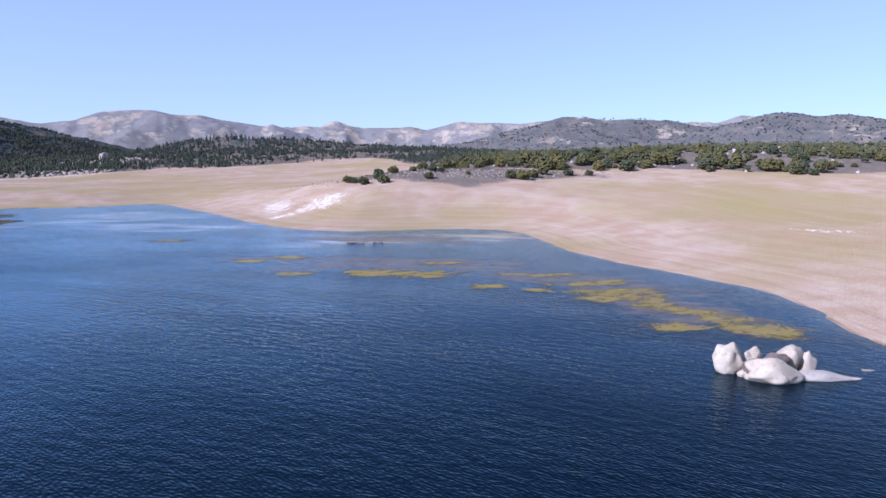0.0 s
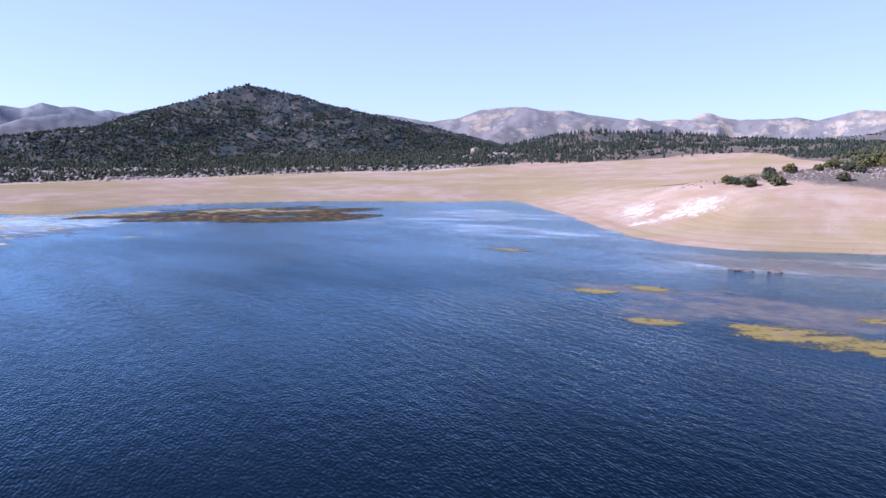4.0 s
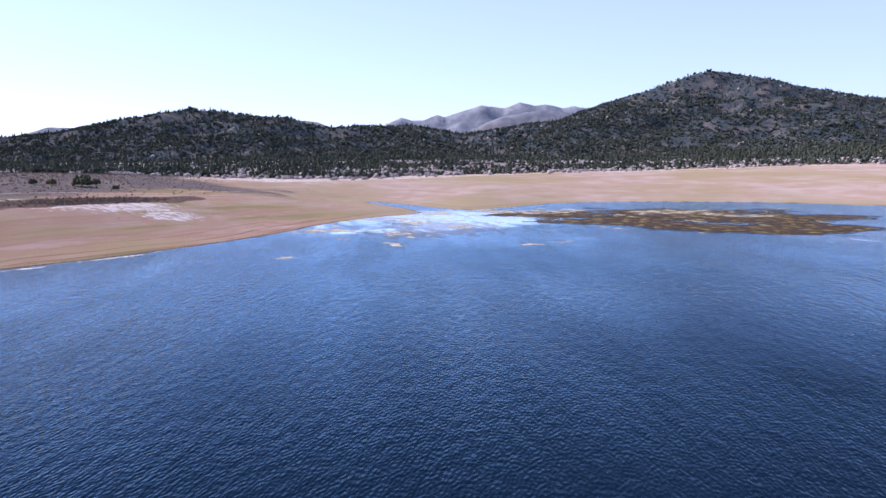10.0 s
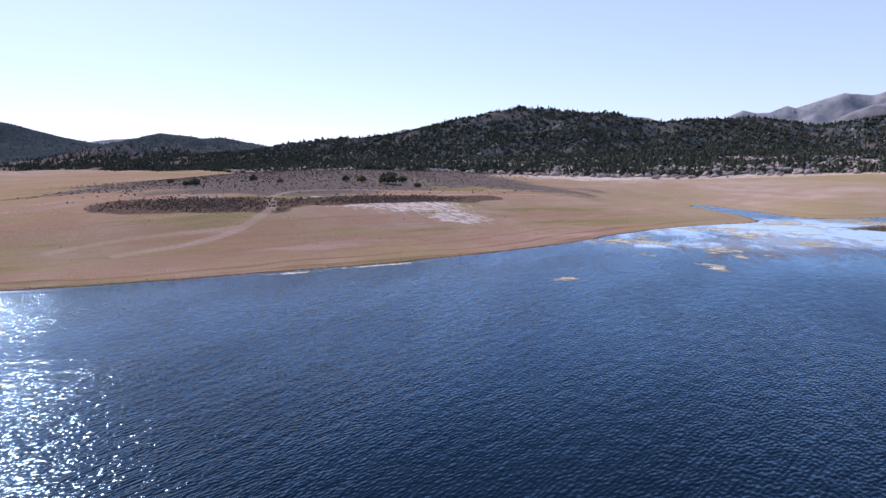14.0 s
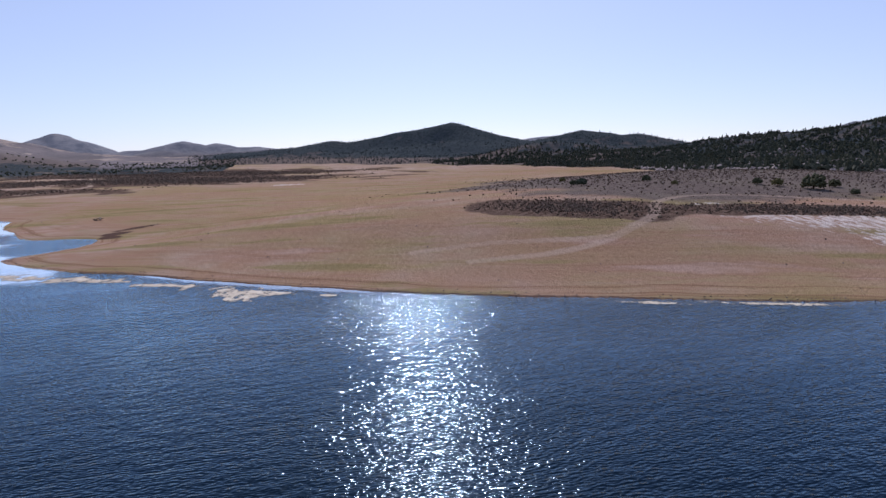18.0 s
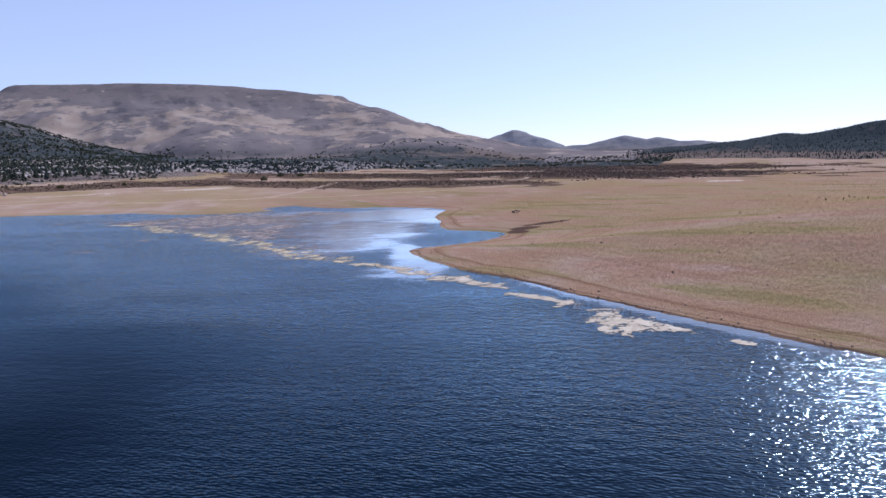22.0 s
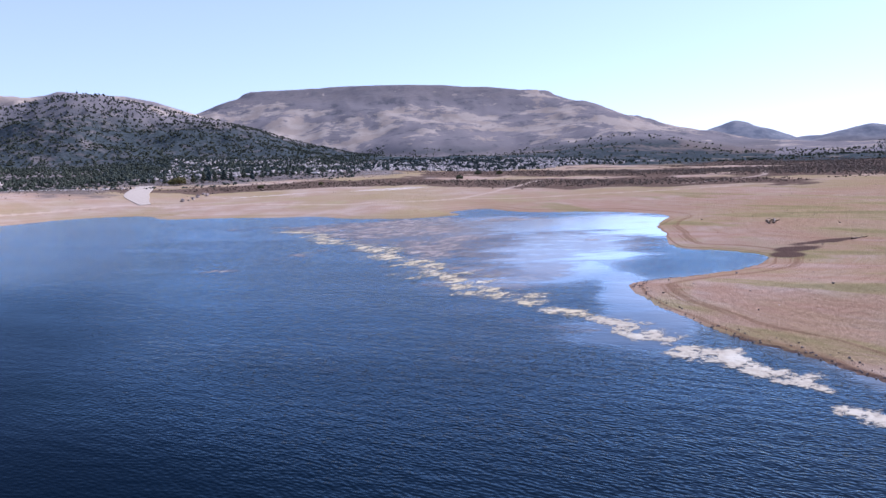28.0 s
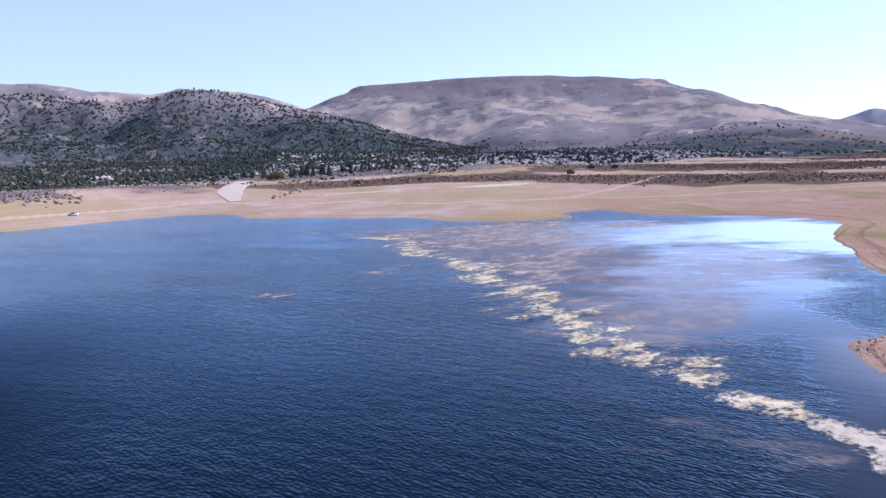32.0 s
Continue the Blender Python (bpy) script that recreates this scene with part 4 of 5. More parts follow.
wood("juniper_wood", "olive junipers on the bench above the shore", rng, 7000, 314, 353, 520, 1150, JUNIPERS, JUNIPER, 6.0, 0.72, patch=60, keep_edge=0)
wood("juniper_wood", "juniper dotted northern ridge", rng, 16000, 315, 362, 1000, 2700, FAR_JUNIPERS, PINE, 7, 0.8, sink=0.45)
wood("juniper_wood", "dark junipers dotting the grey southern hillside", rng, 23000, 177, 225, 640, 1950, FAR_JUNIPERS, PINE, 6.2, 0.8, patch=160)
wood("juniper_wood", "trees among pale rocks south of the lake", rng, 5200, 152, 196, 690, 1250, FAR_JUNIPERS, PINE, 6.4, 0.62)
wood("juniper_wood", "sparse trees on the mesa apron", rng, 4200, 138, 195, 1000, 1900, FAR_JUNIPERS, PINE, 6.0, 0.5, patch=260, keep_edge=-900)
wood("boulder_field", "pinkish granite boulders at the foot of the wooded slopes", rng, 17000, 20, 104, 470, 800, STONES, PINK_ROCK, 4.2, 0.58, 70, 97, "rocks", 0.05, 0)
wood("boulder_field", "pale outcrops high on the wooded hillsides", rng, 1300, 20, 104, 900, 1700, STONES, PINK_ROCK, 5.0, 0.35, 90, 98, "rocks", 0.05, 0)
wood("boulder_field", "pale rock outcrops among the camp trees", rng, 9000, 154, 192, 670, 1250, STONES, PALE_ROCK, 4.2, 0.6, 60, 99, "rocks", 0.05, 0)
wood("boulder_field", "pale stones between junipers on the northern bench", rng, 1800, 314, 350, 440, 1000, STONES, PALE_ROCK, 2.6, 0.45, 60, 100, "rocks", 0.05, 0)
wood("understory", "low brush under the pines", rng, 26000, 20, 122, 470, 1100, SHRUBS, PINE, 3.6, 0.7, 60, 103, "brush", 0.0, 2)
wood("understory", "low grey brush on the southern slope", rng, 12000, 176, 235, 560, 1000, SHRUBS, PINE, 2.6, 0.55, 60, 104, "brush", 0.0, -80)


def ground_at(x, y):
    return float(height(np.array([float(x)]), np.array([float(y)]))[0])


# ---- scrub, stones and banks as loose cover ----
def cover(name, label, rng, blots, n, templates, material, size, category, sink=0.0):
    xs, ys = [], []
    for bx, by, a, b, turn in blots:
        k = int(n * a * b)
        u, v = rng.normal(0, 0.55, k) * a, rng.normal(0, 0.55, k) * b
        c, q = math.cos(radians(turn)), math.sin(radians(turn))
        xs.append(bx + u * c - v * q), ys.append(by + u * q + v * c)
    x, y = np.concatenate(xs), np.concatenate(ys)
    ok = (blot(x, y, blots) > 0.35) & (shore_distance(x, y) > 4)
    x, y = x[ok], y[ok]
    sc = size * rng.uniform(0.5, 1.5, len(x))
    return tagged(scatter(name, templates, x, y, height(x, y) - sink * sc, sc, material, rng), label, category, kind="stuff")


cover("sagebrush", "low dark sagebrush covering the western knoll patches", rng, SAGE_PATCHES[:2], 5.0, SHRUBS, SCRUB, 0.6, "scrub")
cover("sagebrush", "sparse sagebrush on the southern plain", rng, SAGE_PATCHES[2:8], 0.3, SHRUBS, SCRUB, 1.3, "scrub")
cover("sagebrush", "scattered grey scrub on the knolls", rng, GREY_PATCHES, 0.3, SHRUBS, SCRUB, 0.7, "scrub")
cover("stones", "pale stones strewn over the bushy northern point", rng, [(10, 400, 60, 20, 4)], 0.6, STONES, PINK_ROCK, 0.8, "stones", 0.1)


def shore_stones(rng):
    """Clods and stones along the cut bank of the western shore and the southern spit."""
    k = rng.integers(0, len(SHORE), 8000)
    f = rng.uniform(0, 1, len(k))[:, None]
    p = SHORE[k] * (1 - f) + SHORE[(k + 1) % len(SHORE)] * f + rng.normal(0, 1.6, (len(k), 2))
    ok = (p[:, 0] < -215) & (p[:, 1] < 170) & (p[:, 1] > -90) | (p[:, 0] < -150) & (p[:, 0] > -218) & (p[:, 1] < -255) & (p[:, 1] > -275)
    x, y = p[ok, 0], p[ok, 1]
    s = shore_distance(x, y)
    ok = (s > 0.4) & (s < 5)
    x, y = x[ok], y[ok]
    sc = rng.uniform(0.12, 0.45, len(x)) ** 1.2
    return tagged(scatter("bank_stones", STONES, x, y, height(x, y), sc, DARK_ROCK, rng), "dark clods and stones along the cut shore bank", "stones", kind="stuff")


def litter(rng):
    """Dark clods, dung and small stones lying far apart on the bared lake bed."""
    x, y = rng.uniform(-520, 140, 2600), rng.uniform(-420, 560, 2600)
    s = shore_distance(x, y)
    ok = (s > 4) & (s < 240)
    x, y = x[ok], y[ok]
    sc = rng.uniform(0.15, 0.65, len(x)) ** 1.5
    return tagged(scatter("clods", STONES, x, y, height(x, y), sc, DARK_ROCK, rng), "small dark clods scattered on the dry lake bed", "stones", kind="stuff")


shore_stones(rng), litter(rng)


# ---- floating weed ----
def mat(name, label, blots, cell, material, keep=0.02, wob=0.6, size=14, seed=111, lift=0.03, drift=()):
    """A floating mat: a fine sheet just above the water where its ragged outline covers it. drift: lines (points, half width) that it trails along."""
    boxes = [(b[0] - 2 * max(b[2:4]), b[0] + 2 * max(b[2:4]), b[1] - 2 * max(b[2:4]), b[1] + 2 * max(b[2:4])) for b in blots]
    boxes += [(p[0] - 3 * w, p[0] + 3 * w, p[1] - 3 * w, p[1] + 3 * w) for line, w in drift for p in line]
    lo, hi = np.min(boxes, axis=0), np.max(boxes, axis=0)
    xs, ys = np.arange(lo[0], hi[1], cell), np.arange(lo[2], hi[3], cell)
    X, Y = np.meshgrid(xs, ys, indexing="ij")
    fx, fy = X.ravel(), Y.ravel()
    d = blot(fx, fy, blots, wob, size, seed) if blots else np.zeros(fx.shape)
    for line, w in drift:
        away = polyline_distance(fx + 4 * fbm(fx, fy, 14, 5, seed + 5), fy + 4 * fbm(fx, fy, 14, 5, seed + 6), closed_free(line))
        d = np.maximum(d, np.clip(1.2 - away / (1.25 * w) * (1 + 0.5 * fbm(fx, fy, 18, 3, seed + 7)), 0, 1))
    d = d * (shore_distance(fx, fy) < -0.8)
    n = len(ys)
    i, j = np.meshgrid(np.arange(len(xs) - 1), np.arange(n - 1), indexing="ij")
    q = np.stack([i * n + j, (i + 1) * n + j, (i + 1) * n + j + 1, i * n + j + 1], -1).reshape(-1, 4)
    q = q[d[q].max(1) > keep]
    used, q = np.unique(q, return_inverse=True)
    z = lift + 0.01 * d[used]
    me = sheet(name, np.stack([X.ravel()[used], Y.ravel()[used], z], -1), q.reshape(-1, 4), material)
    paint(me, "dens", (d[used], 0 * z, 0 * z, 1 + 0 * z))
    return tagged(new(name, me), label, "algae", "floating weed", "stuff")


mat("algae_mat", "long golden algae mat drifting off the northern shore", [(37, 120, 5, 3, 10)], 0.5, ALGAE_YELLOW, wob=0.4, drift=[([(54, 116.5), (48, 118), (46, 124), (44, 132), (40, 141), (38, 150), (32, 153)], 6.5), ([(34, 119), (40, 121)], 3.2)])
mat("algae_mat", "broken golden algae mat with brown submerged parts", [(29, 145, 5, 4, 20)], 0.5, ALGAE_YELLOW, wob=0.4, drift=[([(36, 166), (26, 164)], 4.5), ([(25, 176), (13, 177)], 4.5)])
mat("algae_mat", "two golden algae patches on open water", [(7, 160, 4.5, 3.4, 0), (17, 155, 5, 3, -15)], 0.4, ALGAE_YELLOW, wob=0.4)
mat("algae_mat", "solid golden algae mat on open water", [(-26, 181, 5, 3, 0)], 0.4, ALGAE_YELLOW, wob=0.4, drift=[([(-22, 178), (-14, 177), (-8, 174.5)], 5.0)])
mat("algae_mat", "small golden algae mat on open water", [(-43, 177, 5.5, 3.2, 0)], 0.3, ALGAE_YELLOW, wob=0.35)
mat("algae_mat", "thin golden algae streaks on open water", [(-50, 208, 6, 4, 0), (-5, 197, 6, 3.4, 0), (-60, 200, 6, 3, 10)], 0.4, ALGAE_YELLOW, wob=0.5)
mat("algae_mat", "small yellow algae streak far out", [(-105, 253, 7, 3, 10)], 0.4, ALGAE_YELLOW, wob=0.4)
mat("weed_bed", "wide dark brown weed bed with ragged gaps", [(-236, 303, 28, 15, 60), (-262, 325, 32, 15, 55), (-292, 322, 26, 18, 60), (-312, 280, 20, 10, 60), (-270, 283, 24, 8, 48)], 0.9, ALGAE_BROWN, 0.1, 0.5, 22)
mat("algae_mat", "yellow algae streaks across the brown weed bed", [(-300, 322, 26, 18, 60), (-268, 338, 26, 10, 50), (-325, 280, 18, 12, 60), (-350, 262, 10, 16, 20)], 0.8, ALGAE_DRIFT, 0.15, 0.8, 9, lift=0.07)
mat("algae_mat", "pale yellow algae by the creek mouth", [(-300, 176, 9, 24, -38), (-330, 205, 9, 22, -25), (-345, 232, 10, 14, 0), (-340, 262, 14, 16, 0)], 0.6, ALGAE_DRIFT, 0.2, 0.7, 10)
mat("algae_mat", "pale broken algae rafts in the western bay", [(-276, 172, 8, 3.5, 40), (-257, 181, 4, 2.5, 20), (-281, 193, 6, 4, 30), (-291, 221, 10, 6, 20), (-256, 206, 6, 3.5, 30), (-310, 212, 8, 6, 30), (-253, 266, 5, 3, 30)], 0.5, ALGAE_DRIFT, 0.2, 0.8, 8)
mat("algae_mat", "small pale algae raft", [(-243, 146, 2.6, 4.5, 10)], 0.3, ALGAE_DRIFT)
mat("algae_mat", "two small pale algae rafts", [(-235, 218, 3, 5, 10), (-236, 228, 3, 4, 10)], 0.3, ALGAE_DRIFT)
mat("algae_mat", "bleached algae fringe along the western shore", [(-266, 106, 2, 12, 22), (-256, 86, 1.6, 8, 22), (-262, 90, 1.5, 6, 24)], 0.4, ALGAE_PALE)
mat("algae_mat", "broad bleached white algae raft near the western shore", [(-225, 11, 3.6, 6.5, 10), (-229, 17, 2.6, 6, 22), (-221.5, 17, 1.6, 3, 0)], 0.25, ALGAE_PALE, wob=0.7, size=6)
mat("algae_mat", "small bleached algae raft beside the shore", [(-233, 30, 1.2, 2.2, 20)], 0.25, ALGAE_PALE)
mat("algae_mat", "small bleached algae raft", [], 0.3, ALGAE_PALE, drift=[([(-222, -13), (-225, -5)], 2.8)])
mat("algae_mat", "bleached algae raft drawn out along the shore", [], 0.3, ALGAE_PALE, drift=[([(-223, -20), (-219, -29), (-217, -38)], 3.0)])
mat("algae_mat", "narrow cream algae streak along the shore", [], 0.3, ALGAE_PALE, drift=[([(-216, -44), (-214, -52), (-211, -60)], 3.2)])
mat("algae_mat", "cream algae drift winding off the spit", [(-195, -108, 3, 7, 40), (-200, -80, 5, 4, 20), (-208, -63, 3.5, 4, 0)], 0.35, ALGAE_DRIFT, drift=[([(-211, -60), (-206, -70), (-201, -79), (-194, -97), (-190, -110)], 5.5)])
mat("algae_mat", "cream algae drift in the southern bay", [(-180, -140, 7, 9, -20), (-158, -157, 5, 2.4, 0)], 0.4, ALGAE_DRIFT, drift=[([(-189, -114), (-184, -135), (-176, -155), (-168, -175)], 9.0), ([(-164, -180), (-157, -200), (-148, -222)], 8.0)])
mat("algae_mat", "thin mauve brown weed film in the southern bay", [(-155, -224, 14, 18, -10), (-190, -240, 34, 14, 0), (-188, -205, 30, 30, -10), (-192, -150, 14, 34, -12), (-230, -238, 20, 12, 0)], 0.8, ALGAE_FILM, 0.1, 0.7, 16, lift=0.02)


# ---- boulders standing in the lake ----
def boulder(name, label, x, y, z, size, rng, material=None, rough=0.22, turn=0.0, lean=0.0, category="boulder", group="", level=4, taper=0.0):
    v, f = blob(rng, 1.0, rough, level, 1.0)
    # split planes: flatten some sides, as joints do in granite
    k = 0.6 * np.array([0.055 * noise.noise(Vector(p * 5.5)) + 0.03 * noise.noise(Vector(p * 12.0)) for p in v])
    v = v * (1 + k)[:, None]
    for _ in range(6):
        n = rng.normal(0, 1, 3)
        n /= np.linalg.norm(n)
        d = rng.uniform(0.7, 0.95)
        over = np.maximum(v @ n - d, 0)
        v = v - over[:, None] * n * 0.9
    v = v * np.array(size) / 2
    if taper:
        k = 1 - taper * smooth(v[:, 0] / size[0], -0.1, 0.5)
        v[:, 1:] *= k[:, None]
    me = sheet(name, v, f, material or WHITE_ROCK)
    ob = new(name, me)
    ob.matrix_world = pose(x, y, z, lean, 0, turn)
    return tagged(ob, label, category, group)


brng = np.random.default_rng(31)
GROUP = "boulders standing in the lake"
boulder("boulder", "tall bleached white granite boulder standing in the water", 36.0, 94.6, 1.2, (5.0, 3.8, 4.8), brng, turn=8, group=GROUP, rough=0.3)
boulder("boulder", "broad bleached white granite boulder half under water", 40.2, 90.2, 0.7, (7.4, 4.4, 3.8), brng, turn=-8, group=GROUP, rough=0.28)
boulder("boulder", "tilted bleached white granite boulder with sharp edge", 44.4, 95.4, 1.1, (4.4, 3.2, 4.6), brng, rough=0.24, turn=25, lean=10, group=GROUP)
boulder("boulder", "small shadowed white boulder leaning on its neighbour", 46.9, 95.2, 0.6, (2.9, 2.4, 3.3), brng, turn=60, group=GROUP)
boulder("boulder", "low pinkish granite slab tapering into the water", 46.8, 91.0, 0.15, (10.2, 2.8, 2.0), brng, PALE_ROCK, 0.12, -4, group=GROUP, taper=0.75)
boulder("boulder", "small white boulder between larger ones", 39.5, 95.6, 0.9, (3.2, 2.4, 3.6), brng, rough=0.3, turn=10, lean=14, group=GROUP)
# two added dark rocks stand in for the shade in the crevices
boulder("boulder", "dark low rock standing in for the shaded gap between white ones", 42.2, 93.6, 0.9, (4.0, 2.8, 3.2), brng, DARK_ROCK, 0.3, group=GROUP)
boulder("boulder", "dark rock standing in for the shaded gap behind the broad white one", 37.9, 92.4, 0.5, (2.6, 2.0, 3.0), brng, DARK_ROCK, 0.3, turn=40, group=GROUP)
boulder("boulder", "small pale stone at the foot of boulders", 37.2, 92.0, 0.2, (1.7, 1.3, 1.4), brng, group=GROUP, level=3)
boulder("boulder", "pinkish slab just under the surface", 55.0, 95.0, -0.32, (4.0, 1.8, 0.8), brng, PINK_ROCK, 0.12, group=GROUP)
boulder("boulder", "dark wet boulder showing above shallow water", -36.5, 246, 0.1, (6.5, 2.4, 1.0), brng, DARK_ROCK, 0.25)
boulder("boulder", "dark wet boulder low in shallow water", -29, 247, 0.1, (4.0, 2.0, 1.0), brng, DARK_ROCK, 0.25)


# ---- single bushes and trees ----
def tree_meshes(rng, kind):
    """Trunk and crown meshes, one unit tall: a crown of many small sprays on forked limbs."""
    limbs, sprays = [], []
    if kind == "juniper":
        limbs.append(tube((0, 0, -0.05), (0.02, 0, 0.3), 0.05, 0.035))
        for _ in range(7):
            a, d = rng.uniform(0, 6.3), rng.uniform(0.2, 0.5)
            limbs.append(tube((0.02, 0, rng.uniform(0.05, 0.28)), (math.cos(a) * d, math.sin(a) * d, rng.uniform(0.35, 0.75)), 0.026, 0.01, 5))
        for _ in range(150):
            a, d = rng.uniform(0, 6.3), 0.72 * rng.uniform(0, 1) ** 0.5
            h = 0.12 + rng.uniform(0.1, 1.0) * 0.78 * (1 - (d / 0.85) ** 2) ** 0.5
            v, f = chip(rng, rng.uniform(0.10, 0.22), 0.85)
            sprays.append((v + np.array([math.cos(a) * d, math.sin(a) * d, h - 0.05]), f))
    else:
        limbs.append(tube((0, 0, -0.04), (0, 0, 0.92), 0.022, 0.005))
        for k in range(16):
            a, h = rng.uniform(0, 6.3), 0.2 + 0.72 * k / 16
            d = 0.24 * (1 - k / 17) + 0.03
            limbs.append(tube((0, 0, h), (math.cos(a) * d, math.sin(a) * d, h + 0.02), 0.008, 0.003, 4))
        for k in range(80):
            q = k / 80
            a, h = rng.uniform(0, 6.3), 0.16 + 0.82 * q
            d = (0.24 * (1 - q) ** 0.8 + 0.012) * rng.uniform(0.2, 1.05)
            v, f = tiny(rng, rng.uniform(0.05, 0.10) * (1.25 - 0.6 * q), 0.7)
            sprays.append((v + np.array([math.cos(a) * d, math.sin(a) * d, h]), f))
    tm = sheet("trunk", *merge(limbs), BARK)
    cm = sheet("crown", *merge(sprays), JUNIPER if kind == "juniper" else PINE, False)
    return tm, cm


trng = np.random.default_rng(5)
JUNIPER_KIT = [tree_meshes(trng, "juniper") for _ in range(5)]
PINE_KIT = [tree_meshes(trng, "pine") for _ in range(4)]


def tree(name, label, x, y, tall, wide, rng, kit, group=""):
    tm, cm = kit[rng.integers(0, len(kit))]
    root = new(name)
    z = ground_at(x, y)
    root.matrix_world = pose(x, y, z, 0, 0, rng.uniform(0, 360)) @ Matrix.Diagonal((wide, wide, tall, 1))
    for n, me in (("trunk", tm), ("crown", cm)):
        new(n, me).parent = root
    return tagged(root, label, "tree", group)


for x, y, w in ((-61, 385, 6), (-57, 381, 5), (-51, 373, 6.5), (-44, 381, 7), (-40, 371, 6.5), (-46, 399, 6), (-38, 402, 6.5), (-27, 404, 4.5), (-17, 378, 5.5), (-16, 399, 6),
                (-11, 397, 4.5), (-22, 412, 7), (-10, 415, 6), (4, 391, 3.2), (27, 386, 7), (33, 383, 8), (39, 392, 7), (46, 405, 7), (60, 402, 6), (72, 405, 5)):
    tree("juniper_bush", "round olive juniper bush on the stony point", x, y, w * 0.68, w * 0.6, trng, JUNIPER_KIT, "bushes on the northern point")
for x, y, w in ((-406, 95, 6.5), (-409, 83, 3.5), (-411, 76, 3), (-402, 38, 3), (-380, 21, 3.5), (-384, 16, 2.5), (-416, -3, 2.5), (-391, 52, 2), (-420, 100, 3.5), (-398, 108, 2.5)):
    tree("juniper_bush", "small dark juniper on the sage knoll", x, y, w * 0.85, w * 0.75, trng, JUNIPER_KIT, "junipers on the sage knoll")


# ---- the southern shore: ramp, camp, parked car ----
def ramp_slab():
    """A concrete boat ramp laid on the slope, with a thick edge and cross joints."""
    line = closed_free([(4, -552), (-10, -500), (-24, -440), (-36, -405), (-46, -383)], 8)
    wide = np.interp(np.linspace(0, 1, len(line)), [0, 0.3, 0.62, 0.85, 1], [6.5, 7.5, 7.5, 4.5, 3.2])
    root = new("boat_ramp")
    cuts = list(range(0, len(line) - 1, 2))
    for k in cuts:
        a, b = line[k], line[min(k + 2, len(line) - 1)]
        w = (b - a) / np.linalg.norm(b - a)
        n = np.array((-w[1], w[0]))
        bm = bmesh.new()
        top, low_ring = [], []
        for q, h, side in ((a + w * 0.04, wide[k], 1), (a + w * 0.04, wide[k], -1), (b - w * 0.04, wide[min(k + 2, len(line) - 1)], -1), (b - w * 0.04, wide[min(k + 2, len(line) - 1)], 1)):
            p = q + n * h * side
            z = max(ground_at(*p), ground_at(*q)) + 0.22
            top.append(bm.verts.new((p[0], p[1], z)))
            low_ring.append(bm.verts.new((p[0], p[1], z - 1.6)))
        bm.faces.new(top)
        for i in range(4):
            bm.faces.new((top[i], low_ring[i], low_ring[(i + 1) % 4], top[(i + 1) % 4]))
        bm.faces.new(low_ring[::-1])
        bmesh.ops.recalc_face_normals(bm, faces=bm.faces)
        part("slab", bm, CONCRETE, root, shade=False)
    return tagged(root, "pale concrete boat ramp running down to the shore", "boat ramp")


ramp_slab()


def box(bm, size, at, taper=1.0):
    m = Matrix.LocRotScale(Vector(at), None, Vector(size))
    r = bmesh.ops.create_cube(bm, size=1.0, matrix=m)
    if taper != 1.0:
        for v in r["verts"]:
            if v.co.z > at[2]:
                v.co.x, v.co.y = at[0] + (v.co.x - at[0]) * taper, at[1] + (v.co.y - at[1]) * (taper * 0.5 + 0.5)
    return r["verts"]


def plain(name, color, rough, spec=0.5, metal=0.0):
    m = Mat(name, rough, spec)
    m.b.inputs["Metallic"].default_value = metal
    m.color(m.mix(m.ramp(m.noise(3.0, 4), 0.3, 0.7), color, tuple(c * 0.85 for c in color)))
    return m.m


CAR_PAINT, CAR_GLASS, TYRE, RIM = plain("white_paint", (0.78, 0.78, 0.79), 0.3), plain("tinted_glass", (0.012, 0.014, 0.017), 0.08, 0.5), plain("tyre_rubber", (0.02, 0.02, 0.02), 0.85, 0.3), plain("wheel_alloy", (0.45, 0.45, 0.46), 0.35, 0.5, 0.8)
HEADLIGHT, TAILLIGHT = plain("lamp_glass", (0.6, 0.62, 0.62), 0.15), plain("red_lens", (0.35, 0.02, 0.02), 0.2)


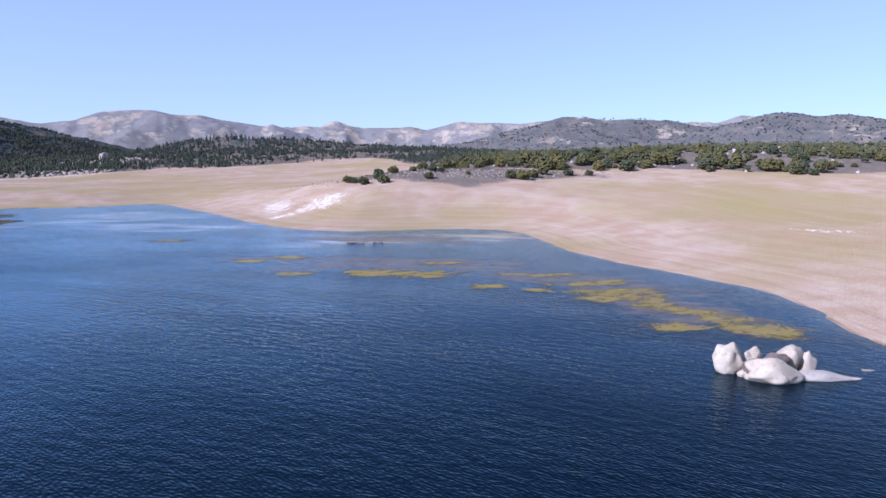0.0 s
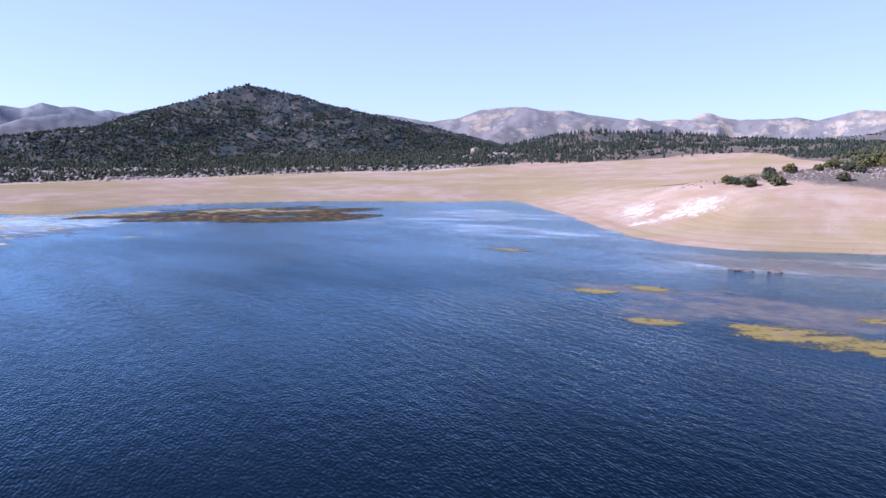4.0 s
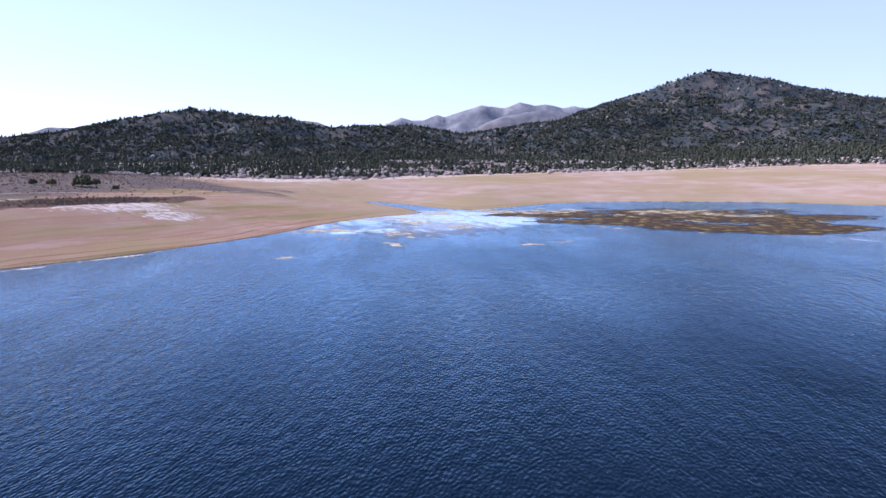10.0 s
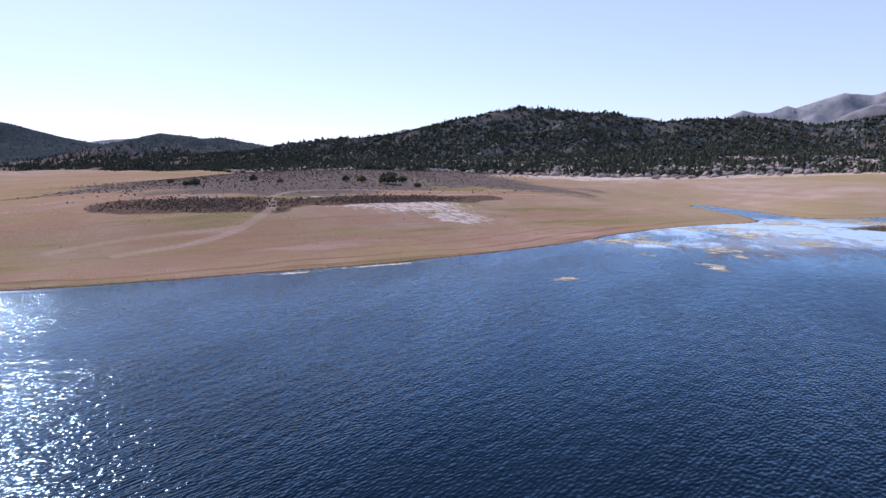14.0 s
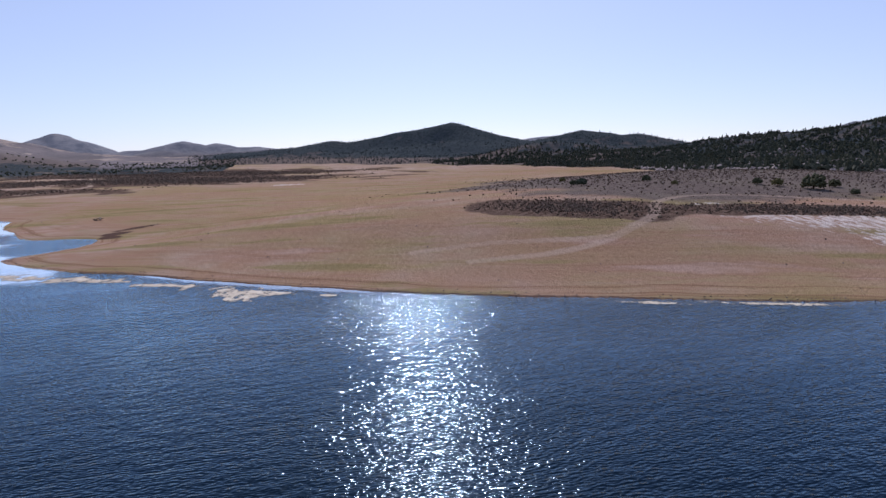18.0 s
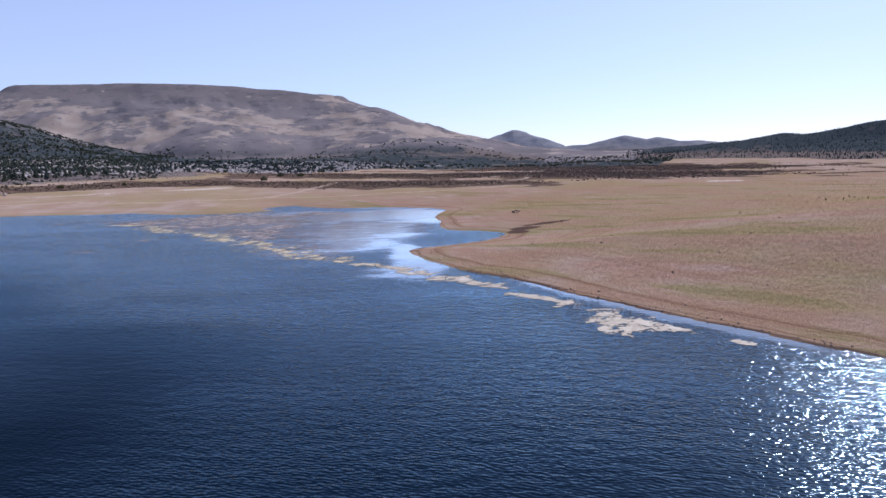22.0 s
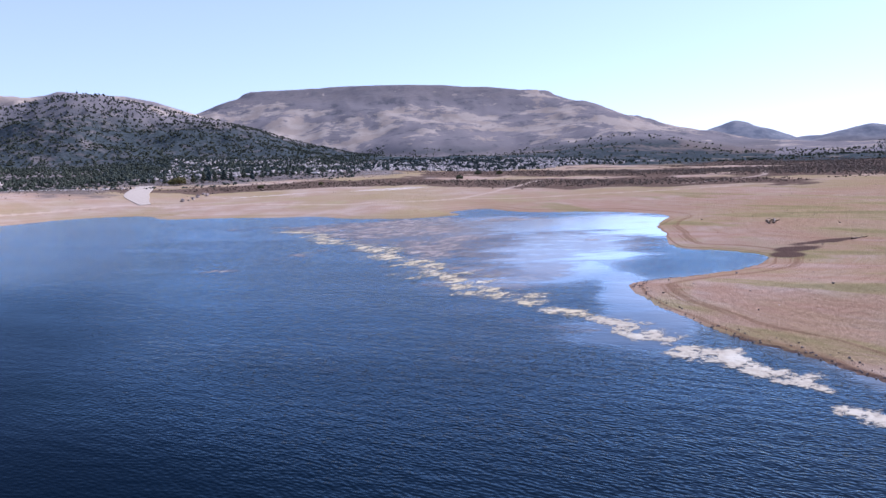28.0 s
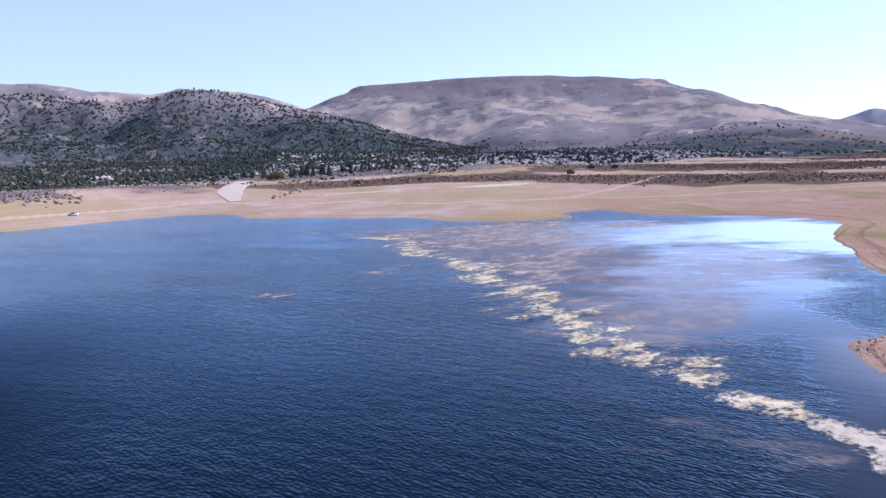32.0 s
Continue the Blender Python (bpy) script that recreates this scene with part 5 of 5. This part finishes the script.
def car(x, y, turn):
    root = new("parked_car")
    root.matrix_world = pose(x, y, ground_at(x, y), 0, 0, turn)
    bm = bmesh.new()
    box(bm, (4.5, 1.82, 0.62), (0, 0, 0.68))
    box(bm, (4.42, 1.74, 0.22), (0, 0, 0.40))
    bmesh.ops.bevel(bm, geom=bm.edges[:], offset=0.09, segments=2, affect="EDGES")
    part("body", bm, CAR_PAINT, root)
    bm = bmesh.new()
    box(bm, (2.9, 1.66, 0.62), (-0.35, 0, 1.27), 0.82)
    bmesh.ops.bevel(bm, geom=bm.edges[:], offset=0.07, segments=2, affect="EDGES")
    part("window_band", bm, CAR_GLASS, root, "dark tinted windows")
    bm = bmesh.new()
    box(bm, (2.35, 1.5, 0.09), (-0.35, 0, 1.61))
    bmesh.ops.bevel(bm, geom=bm.edges[:], offset=0.035, segments=2, affect="EDGES")
    part("roof", bm, CAR_PAINT, root)
    for sx in (-1.4, 1.42):
        for sy in (-0.82, 0.82):
            bm = bmesh.new()
            bmesh.ops.create_cone(bm, cap_ends=True, segments=20, radius1=0.36, radius2=0.36, depth=0.24, matrix=Matrix.Translation((sx, sy, 0.36)) @ Matrix.Rotation(radians(90), 4, "X"))
            tyre = part("wheel", bm, TYRE, root)
            bm = bmesh.new()
            bmesh.ops.create_cone(bm, cap_ends=True, segments=16, radius1=0.22, radius2=0.2, depth=0.27, matrix=Matrix.Translation((sx, sy, 0.36)) @ Matrix.Rotation(radians(90), 4, "X"))
            part("rim", bm, RIM, tyre)
    for sy in (-0.68, 0.68):
        for sx, nm, mt in ((2.22, "headlight", HEADLIGHT), (-2.22, "tail_light", TAILLIGHT)):
            bm = bmesh.new()
            box(bm, (0.12, 0.34, 0.16), (sx, sy, 0.8))
            part(nm, bm, mt, root)
    return tagged(root, "small white car parked on the shore track", "car")


car(14, -327, 32)


def log(label, x, y, length, thick, turn, rng):
    """A weathered dead trunk lying on the mud, with a fork and broken stubs."""
    pieces = [tube((0, 0, thick * 0.6), (length, 0, thick * 0.4), thick, thick * 0.5, 8)]
    for _ in range(5):
        d, a = rng.uniform(0.3, 0.9) * length, rng.uniform(-1.2, 1.2)
        e = rng.uniform(0.12, 0.3) * length
        pieces.append(tube((d, 0, thick * 0.6), (d + e * 0.6, math.sin(a) * e, thick + abs(math.cos(a)) * e * 0.35), thick * 0.35, thick * 0.12, 6))
    ob = new("dead_log", sheet("dead_log", *merge(pieces), DEADWOOD))
    ob.matrix_world = pose(x, y, ground_at(x, y), 0, 0, turn)
    return tagged(ob, label, "log", "dead logs on the lake bed")


lrng = np.random.default_rng(8)
log("dark dead log lying on bare mud", -305, -170, 9, 0.5, 60, lrng)
log("dark dead log beside another on bare mud", -302, -169, 8, 0.45, 66, lrng)
log("dark broken log flat on the dry grass", -296, -120, 7, 0.3, 200, lrng)

for i, (x, y) in enumerate(((-65, -393), (-66, -398), (-67, -404), (-68, -409), (-66, -414), (-69, -419), (-67, -425), (-70, -431), (-68, -437), (-71, -443), (-63, -401), (-72, -427))):
    w = lrng.uniform(1.4, 3.2)
    boulder("boulder", "brown boulder in a line on the grassy shore", x + lrng.uniform(-1.5, 1.5), y, ground_at(x, y) + w * 0.15, (w, w * 0.8, w * 0.75), lrng, PINK_ROCK if i % 3 else DARK_ROCK, turn=i * 37, group="line of boulders", level=3)
for x, y, w, h in ((157, -636, 9, 7), (164, -640, 8, 8.5), (170, -638, 7, 6), (160, -646, 6, 5), (176, -642, 5, 3.5)):
    boulder("boulder", "large white granite boulder on the grey slope", x, y, ground_at(x, y) + h * 0.1, (w, w * 0.8, h * 0.8), lrng, PALE_ROCK, 0.25, lrng.uniform(0, 180), group="white boulders on the slope", level=3)
cover("stones", "dark broken rocks on the point east of the ramp", rng, [(60, -352, 30, 22, 30), (85, -385, 26, 20, 10)], 0.7, STONES, DARK_ROCK, 2.0, "stones", 0.1)
cover("stones", "pale broken rocks above the ramp", rng, [(60, -480, 50, 14, 10), (20, -520, 14, 8, 0)], 0.35, STONES, PALE_ROCK, 1.5, "stones", 0.1)

CAMP = "trees at the shore camp"
for x, y, h in ((-34, -552, 9), (-40, -562, 10), (-46, -555, 11), (-52, -550, 9), (-58, -557, 10), (-66, -543, 10), (-70, -578, 9), (-8, -563, 7), (-14, -572, 8), (-30, -575, 8), (-80, -560, 9), (-92, -580, 8), (4, -575, 6), (-105, -590, 9)):
    tree("pine_tree", "upright dark pine beside the shore camp", x, y, h, h * 0.95, trng, PINE_KIT, CAMP)
for x, y, w in ((-25, -545, 9), (-98, -480, 4), (-140, -494, 3), (-246, -508, 5), (-270, -570, 5), (-290, -575, 5), (-18, -548, 6)):
    tree("broad_tree", "rounded olive green tree at the camp edge", x, y, w * 0.8, w * 0.75, trng, JUNIPER_KIT, CAMP)

for k in range(305):
    a = math.radians(trng.uniform(315, 350))
    edge_r = float(np.interp(math.degrees(a) % 360, EDGE_AZ, EDGE_R))
    r = edge_r + 125 * trng.uniform(0, 1) ** 1.2 - 4
    x, y = CENTRE[0] - math.sin(a) * r, CENTRE[1] + math.cos(a) * r
    if fbm(np.array([x]), np.array([y]), 40, 3, 141)[0] > -0.7:
        w = 3.0 + 5.5 * trng.uniform(0, 1) ** 1.8
        tree("juniper_tree", "olive green juniper on the bench above the shore", x, y, w * trng.uniform(0.75, 1.15), w * trng.uniform(0.65, 0.85), trng, JUNIPER_KIT, "junipers on the northern bench")
for k in range(70):
    a = math.radians(trng.uniform(20, 86))
    r = float(np.interp(math.degrees(a), EDGE_AZ, EDGE_R)) + trng.normal(-6, 9)
    x, y = CENTRE[0] - math.sin(a) * r, CENTRE[1] + math.cos(a) * r
    w = trng.uniform(1.8, 5.5)
    boulder("boulder", "pinkish granite boulder on the rim of the dry flat", x, y, ground_at(x, y) + w * 0.12, (w, w * 0.8, w * 0.7), trng, PINK_ROCK, 0.25, trng.uniform(0, 180), group="boulders on the northern rim", level=2)
boulder("rock_tower", "tall pale rock tower above the wooded shore", -478, 952, ground_at(-478, 952) + 4, (13, 11, 17), trng, PINK_ROCK, 0.3, 20, category="rock", level=4)
for k in range(60):
    a, d = trng.uniform(0, 6.3), trng.uniform(0, 1) ** 0.5
    x, y = -455 + math.cos(a) * d * 60, 905 + math.sin(a) * d * 40
    w = trng.uniform(3, 9)
    boulder("boulder", "pinkish boulder below the rock tower", x, y, ground_at(x, y) + w * 0.1, (w, w * 0.8, w * 0.8), trng, PINK_ROCK, 0.25, trng.uniform(0, 180), group="boulders below the tower", level=2)
